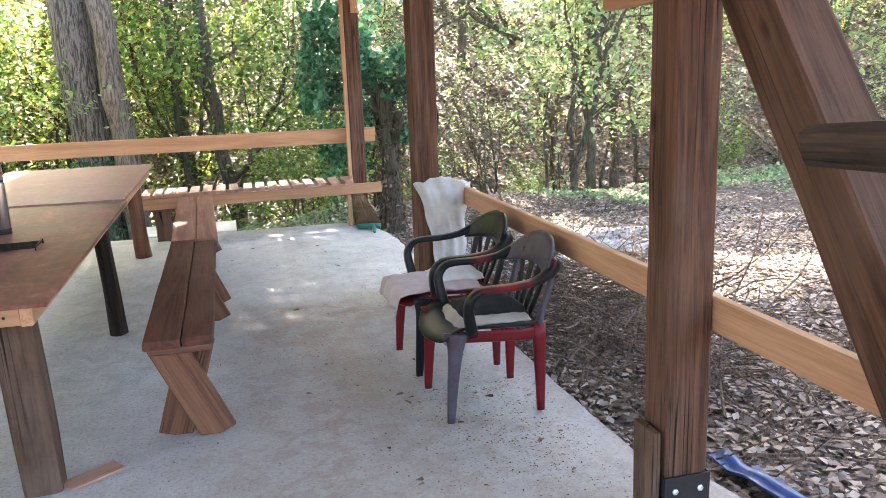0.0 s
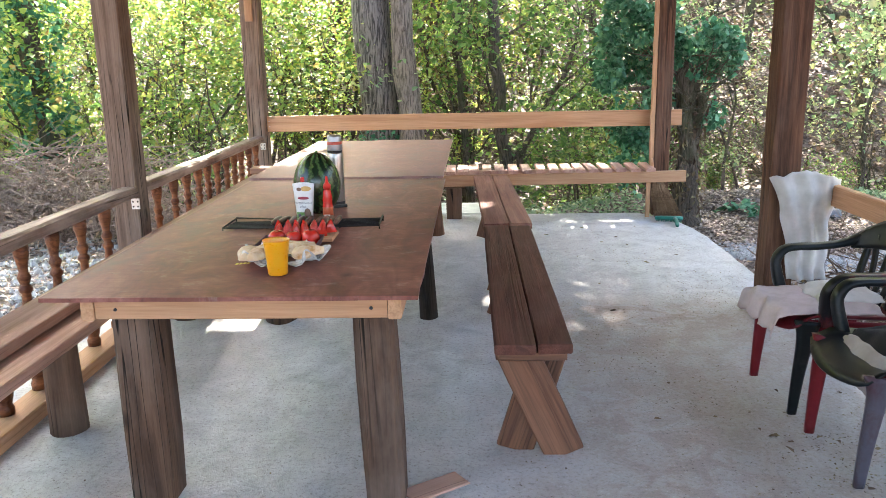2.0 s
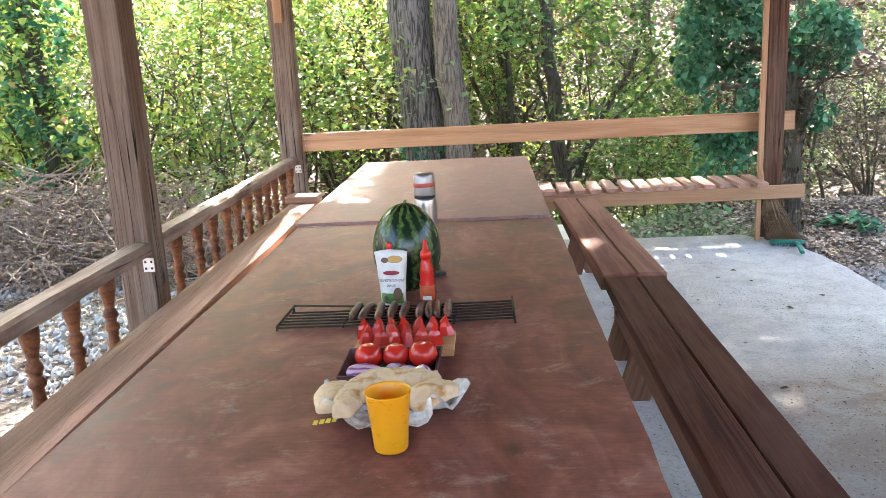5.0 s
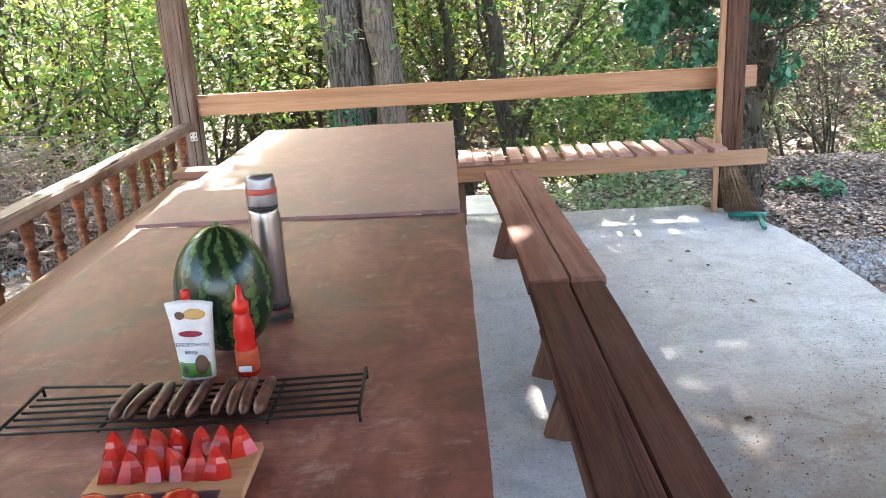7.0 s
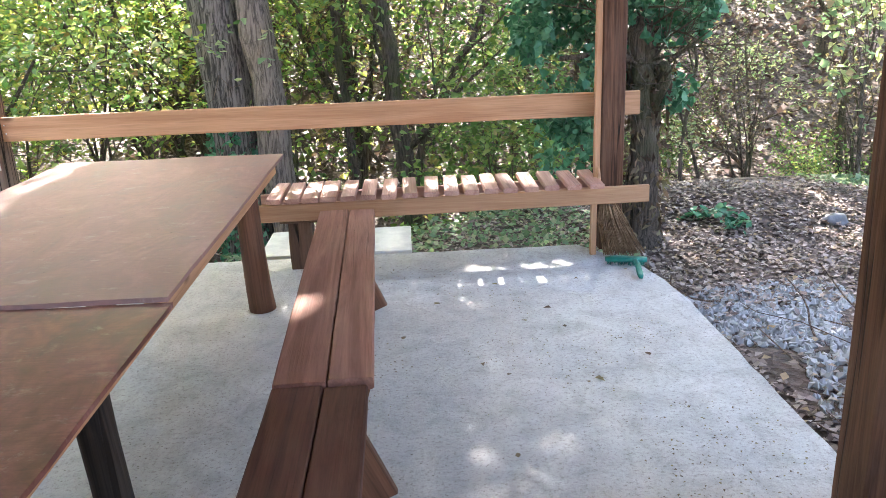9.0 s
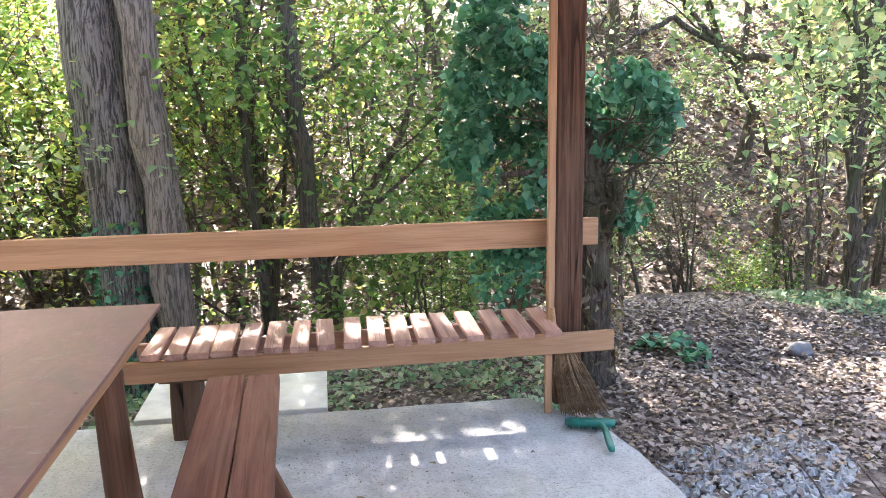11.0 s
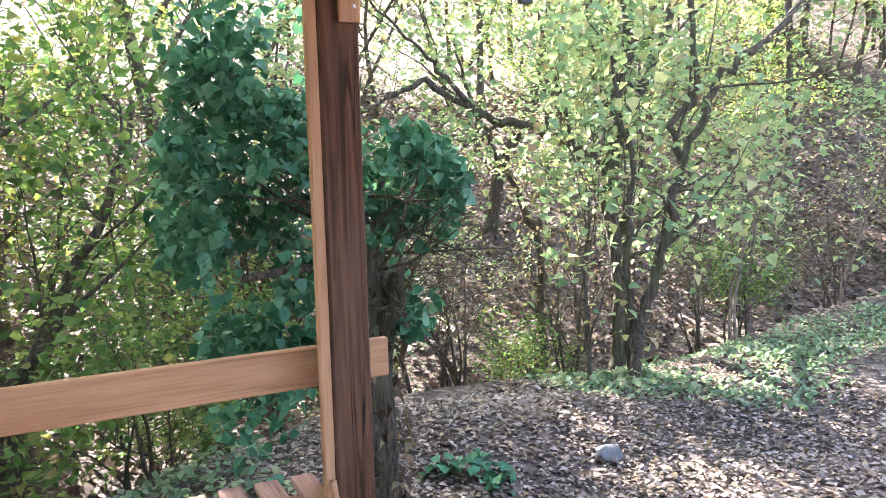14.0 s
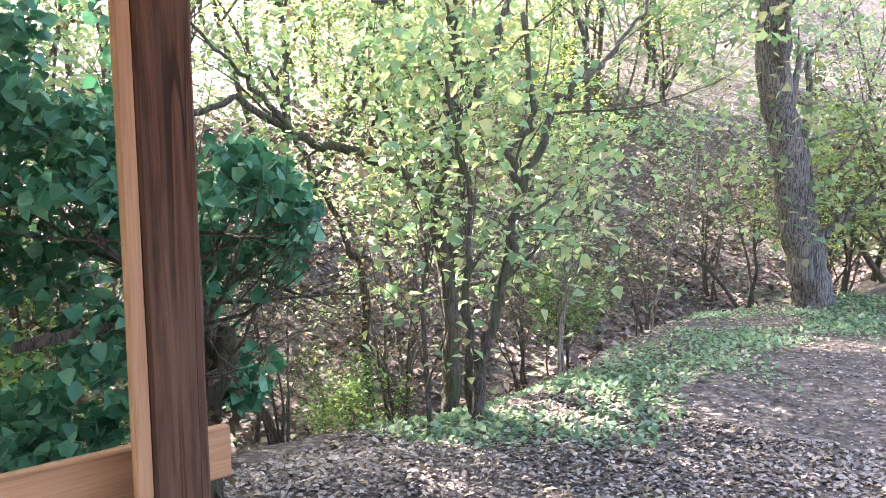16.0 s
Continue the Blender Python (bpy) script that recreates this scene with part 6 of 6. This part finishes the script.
for k in range(7):
    y = 3.80 + 0.155 * k / 6
    link("wire", wire([(-1.43 + 0.01 * k / 6, y, TOP + 0.012 + 0.014 * (k == 6)), (-1.11, y + 0.004, TOP + 0.012), (-0.788, y + 0.012, TOP + 0.016)]), rack)
for pts_ in ([(-1.432, 3.795, TOP + 0.004), (-1.432, 3.80, TOP + 0.014), (-1.422, 3.957, TOP + 0.022), (-1.422, 3.960, TOP + 0.004)], [(-0.786, 3.80, TOP + 0.004), (-0.788, 3.806, TOP + 0.022), (-0.79, 3.968, TOP + 0.028), (-0.79, 3.972, TOP + 0.004)], [(-1.25, 3.80, TOP + 0.010), (-1.25, 3.955, TOP + 0.010)], [(-0.95, 3.80, TOP + 0.010), (-0.95, 3.965, TOP + 0.010)]):
    link("crossbar", wire(pts_, 0.0036), rack)
SAUSAGE = Nodes("grilled_sausage_skin")
_n = SAUSAGE.noise(SAUSAGE.coords((1, 1, 1)), 26, 4, 0.6)
SAUSAGE = SAUSAGE.surface(SAUSAGE.ramp(_n, (0.32, (0.012, 0.006, 0.005)), (0.5, (0.07, 0.022, 0.014)), (0.74, (0.24, 0.105, 0.075))), 0.35, SAUSAGE.bump(_n, 0.3, 0.003))
for k, x in enumerate((-1.225, -1.194, -1.160, -1.122, -1.090, -1.042, -1.018, -0.997, -0.968)):
    sg = thing("sausage", "browned grilled sausage on the rack", "sausage", x, 3.875, TOP + 0.015, "grilled sausages")
    dx = random.uniform(-0.004, 0.02) if k < 5 else random.uniform(-0.012, 0.008)
    pp = bent([(x - dx / 2, 3.808, TOP + 0.027), (x + random.uniform(-0.004, 0.004), 3.875, TOP + 0.029), (x + dx / 2, 3.945, TOP + 0.028)], 12)
    link("casing", Geo().tube(pp, [0.004, 0.0095, 0.0115, 0.012, 0.0115, 0.012, 0.012, 0.0115, 0.012, 0.0115, 0.0095, 0.004], 10, True, 0.15, k).mesh("casing", SAUSAGE), sg, None)

# watermelon
melon = thing("watermelon", "large striped dark green watermelon standing on end", "watermelon", -1.105, 4.165, TOP)
MEL = Nodes("watermelon_rind")
_tc = MEL.add("TexCoord")
_sep = MEL.add("SeparateXYZ", Vector=_tc.outputs["Object"])
_ang = MEL.math("ARCTAN2", _sep.outputs[1], _sep.outputs[0])
_wob = MEL.noise(MEL.coords((1, 1, 1), False), 28, 4, 0.6)
_str = MEL.math("SINE", MEL.math("ADD", MEL.math("MULTIPLY", _ang, 13.0), MEL.math("MULTIPLY", _wob, 9.0)))
_mot = MEL.noise(MEL.coords((1, 1, 1), False), 60, 3)
_col = MEL.mix(MEL.math("MULTIPLY", MEL.band(_str, 0.1, 0.75), MEL.band(_mot, 0.3, 0.6)), (0.005, 0.022, 0.009), (0.085, 0.145, 0.045))
MEL = MEL.surface(_col, 0.22, MEL.bump(_mot, 0.05, 0.002))
bm = bmesh.new()
bmesh.ops.create_uvsphere(bm, u_segments=36, v_segments=26, radius=1)
for v in bm.verts:
    v.co = Vector((v.co.x * 0.105 * (1 - 0.05 * v.co.z), v.co.y * 0.105 * (1 - 0.05 * v.co.z), 0.139 + v.co.z * 0.139))
    if v.co.z < 0.008:
        v.co.z = max(v.co.z, 0.001)
part("rind", bm, MEL, melon, smooth=True)
link("stem", Geo().tube([(-1.105, 4.165, TOP + 0.276), (-1.10, 4.165, TOP + 0.287)], [0.006, 0.004], 8).mesh("stem", LEAFSTALK), melon, None)

# thermos
STEEL = Nodes("brushed_steel")
_b = STEEL.noise(STEEL.coords((90, 90, 2)), 1.0, 3)
STEEL = STEEL.surface(STEEL.ramp(_b, (0.3, (0.3, 0.285, 0.27)), (0.7, (0.5, 0.48, 0.46))), STEEL.math("ADD", STEEL.math("MULTIPLY", _b, 0.2), 0.2), Metallic=1.0)
GREYCAP = plain("grey_metal_cap", (0.33, 0.33, 0.34), 0.35, 0.12, 30, Metallic=0.8)
REDBAND = plain("red_band", (0.42, 0.06, 0.04), 0.4, 0.1, 30)
RUBBER = plain("black_rubber", (0.015, 0.015, 0.016), 0.6, 0.2, 30)
thermos = thing("thermos", "steel vacuum flask with grey cap and red band", "thermos", -1.062, 4.42, TOP)
part("body", lathe([(0, 0.006), (0.037, 0.006), (0.0385, 0.012), (0.0385, 0.225), (0.036, 0.243), (0.034, 0.25), (0, 0.25)], 30), STEEL, thermos, smooth=True)
part("base_ring", lathe([(0, 0), (0.039, 0), (0.040, 0.004), (0.040, 0.014), (0.0388, 0.016), (0.0, 0.016)], 30), RUBBER, thermos, "black rubber base ring", smooth=True)
part("collar", lathe([(0, 0.250), (0.0345, 0.250), (0.0355, 0.252), (0.0355, 0.258), (0, 0.258)], 30), RUBBER, thermos, "black ring", smooth=True)
cap = part("cap", lathe([(0, 0.259), (0.036, 0.259), (0.0365, 0.262), (0.034, 0.322), (0.031, 0.332), (0, 0.334)], 30), GREYCAP, thermos, "grey metal cup cap", smooth=True)
part("band", lathe([(0.0362, 0.288), (0.0367, 0.289), (0.0363, 0.301), (0.0352, 0.302)], 30), REDBAND, cap, "red band", at=whole(thermos), smooth=True)
knife = thing("table_knife", "steel knife with dark handle beside the flask", "knife", -1.02, 4.3, TOP)
timber("handle", knife, (-1.058, 4.297, TOP + 0.009), (-1.0, 4.325, TOP + 0.009), 0.018, 0.014, RUBBER, bevel=0.003, wear=0)
timber("blade", knife, (-1.059, 4.2965, TOP + 0.008), (-1.12, 4.268, TOP + 0.002), 0.018, 0.0025, STEEL, bevel=0.0005, wear=0)


# ketchup bottle
KETCH = plain("red_sauce_plastic", (0.5, 0.012, 0.007), 0.25, 0.08, 20)
CAPR = plain("orange_red_cap", (0.6, 0.02, 0.009), 0.35, 0.08, 20)
LABEL = plain("orange_label", (0.42, 0.07, 0.02), 0.4, 0.3, 60)
kb = thing("sauce_bottle", "red squeeze bottle of sauce with pointed cap", "bottle", -1.036, 4.03, TOP)
part("body", lathe([(0, 0), (0.020, 0), (0.0225, 0.004), (0.0225, 0.062), (0.0195, 0.074), (0.0215, 0.088), (0.0195, 0.108), (0.0155, 0.128), (0.0145, 0.134), (0, 0.134)], 24), KETCH, kb, smooth=True)
part("label", lathe([(0.0228, 0.010), (0.0231, 0.011), (0.0231, 0.056), (0.0228, 0.057)], 24), LABEL, kb, "orange paper label", smooth=True)
capk = part("cap", lathe([(0, 0.1345), (0.0165, 0.1345), (0.0165, 0.153), (0.012, 0.158), (0.008, 0.164), (0.0045, 0.190), (0.0, 0.191)], 20), CAPR, kb, smooth=True)
WHITE = plain("white_print", (0.72, 0.72, 0.7), 0.4, 0.08, 40)
board("print", kb, -1.049, -1.023, 4.0055, 4.0065, TOP + 0.014, TOP + 0.026, WHITE, "x", wear=0, bevel=0.0002)

# sauce pouch
POUCH = Nodes("printed_white_pouch")
_n = POUCH.noise(POUCH.coords((1, 1, 1)), 22, 4)
POUCH = POUCH.surface(POUCH.ramp(_n, (0.35, (0.6, 0.6, 0.59)), (0.65, (0.76, 0.76, 0.75))), 0.3, POUCH.bump(_n, 0.4, 0.006))
pouch = thing("sauce_pouch", "white printed stand-up pouch with red spout", "pouch", -1.138, 4.028, TOP, turn=-4)


def pouch_fn(side_):
    def fn(u, v):
        w = 0.036 + 0.013 * v ** 1.4
        x = w * (2 * u - 1)
        puff = 0.020 * (1 - v) ** 0.6 * math.sqrt(max(0, 1 - (2 * u - 1) ** 2)) + 0.0015
        return (x, side_ * puff + 0.0025 * noise.noise(Vector((u * 4, v * 5, side_))), 0.165 * v - 0.006 * (2 * u - 1) ** 2 * (v > 0.9))
    return fn


part("front", surface(pouch_fn(-1), 16, 20, 0.0006), POUCH, pouch, "white printed front", smooth=True)
part("rear", surface(pouch_fn(1), 16, 20, 0.0006), POUCH, pouch, smooth=True)
part("spout", lathe([(0, 0), (0.006, 0), (0.006, 0.008), (0, 0.008)], 14), WHITE, pouch, at=whole(pouch) @ pose(-0.004, 0, 0.163), smooth=True)
part("cap", lathe([(0, 0), (0.009, 0), (0.0095, 0.003), (0.009, 0.017), (0.007, 0.019), (0, 0.019)], 14), KETCH, pouch, "red screw cap", at=whole(pouch) @ pose(-0.004, 0, 0.168), smooth=True)
PRINT = {k: plain(k, c, 0.4, 0.1, 50) for k, c in (("dark_red_print", (0.25, 0.012, 0.03)), ("green_print", (0.08, 0.2, 0.03)), ("dark_print", (0.05, 0.05, 0.06)), ("brown_print", (0.12, 0.06, 0.03)), ("gold_print", (0.5, 0.3, 0.08)))}


def decal(cx, cz, w, h, mat, name, oval=False, off=0.0):
    """A printed patch that follows the front of the pouch."""
    def fn(u, v):
        a, b = 2 * u - 1, 2 * v - 1
        if oval:
            a, b = a * math.sqrt(1 - b * b / 2), b * math.sqrt(1 - a * a / 2)
        x, z = cx + w / 2 * a, cz + h / 2 * b
        vv = z / 0.165
        uu = (x / (0.036 + 0.013 * vv ** 1.4) + 1) / 2
        q = pouch_fn(-1)(uu, vv)
        return (q[0], q[1] - 0.0015 - off, q[2])
    return part(name, surface(fn, 8, 6, 0.0004), PRINT[mat], pouch, smooth=True)


decal(0.0, 0.098, 0.05, 0.013, "dark_red_print", "emblem", True)
decal(0.0, 0.022, 0.064, 0.03, "green_print", "picture")
decal(0.017, 0.034, 0.026, 0.04, "brown_print", "picture", True, 0.0006)
decal(-0.018, 0.022, 0.014, 0.018, "dark_print", "picture", True, 0.0006)
decal(0.012, 0.138, 0.045, 0.022, "gold_print", "picture", True)
decal(-0.018, 0.136, 0.022, 0.016, "brown_print", "picture", True, 0.0006)
for text, z, size in (("ПЕРЕПЕЛИНОМ", 0.073, 0.0098), ("ЯЙЦЕ", 0.057, 0.0105)):
    cu = bpy.data.curves.new("lettering", "FONT")
    cu.body, cu.size, cu.align_x, cu.extrude = text, size, "CENTER", 0.0002
    tmp = new("lettering_curve", cu)
    me = bpy.data.meshes.new_from_object(tmp.evaluated_get(bpy.context.evaluated_depsgraph_get()))
    bpy.data.objects.remove(tmp)
    me.materials.append(PRINT["dark_print"])
    q = pouch_fn(-1)(0.5, z / 0.165)
    link("lettering", me, pouch, whole(pouch) @ pose(0, q[1] - 0.003, z, 90))

# ---- litter on the slab ----
rs = np.random.default_rng(12)
bits = []
while len(bits) < 2400:
    x, y = -0.3 + 1.7 * rs.random() ** 0.8, 1.0 + 6.8 * rs.random()
    if noise.noise(Vector((x * 1.5, y * 1.5, 2))) + 0.35 * (x > 0.7) * (y < 4.5) > 0.15 * rs.random():
        bits.append((x, y, 0.004))
bits += [(0.85 + 0.55 * rs.random(), 2.6 + 0.9 * rs.random(), 0.004) for _ in range(420)]
bits += [(-2.4 + 3.5 * rs.random(), 1.0 + 6.9 * rs.random(), 0.004) for _ in range(120)]
tagged(link("leaf_crumbs", leaf_mesh("leaf_crumbs", bits, 0.009, 0.006, LEAF_BROWN, rs, 0.9, 0, 0.12, True)), "dry brown leaf crumbs strewn on the concrete", "leaves", kind="stuff")
flakes = [(-0.2 + 1.6 * rs.random(), 1.6 + 6.0 * rs.random(), 0.005) for _ in range(34)] + [(0.5 + 0.8 * rs.random(), 2.5 + 1.2 * rs.random(), 0.005) for _ in range(14)]
tagged(link("fallen_leaves", leaf_mesh("fallen_leaves", flakes, 0.034, 0.02, LEAF_BROWN, rs, 0.9, 0, 0.12, True)), "few curled brown leaves lying on the concrete", "leaves", kind="stuff")
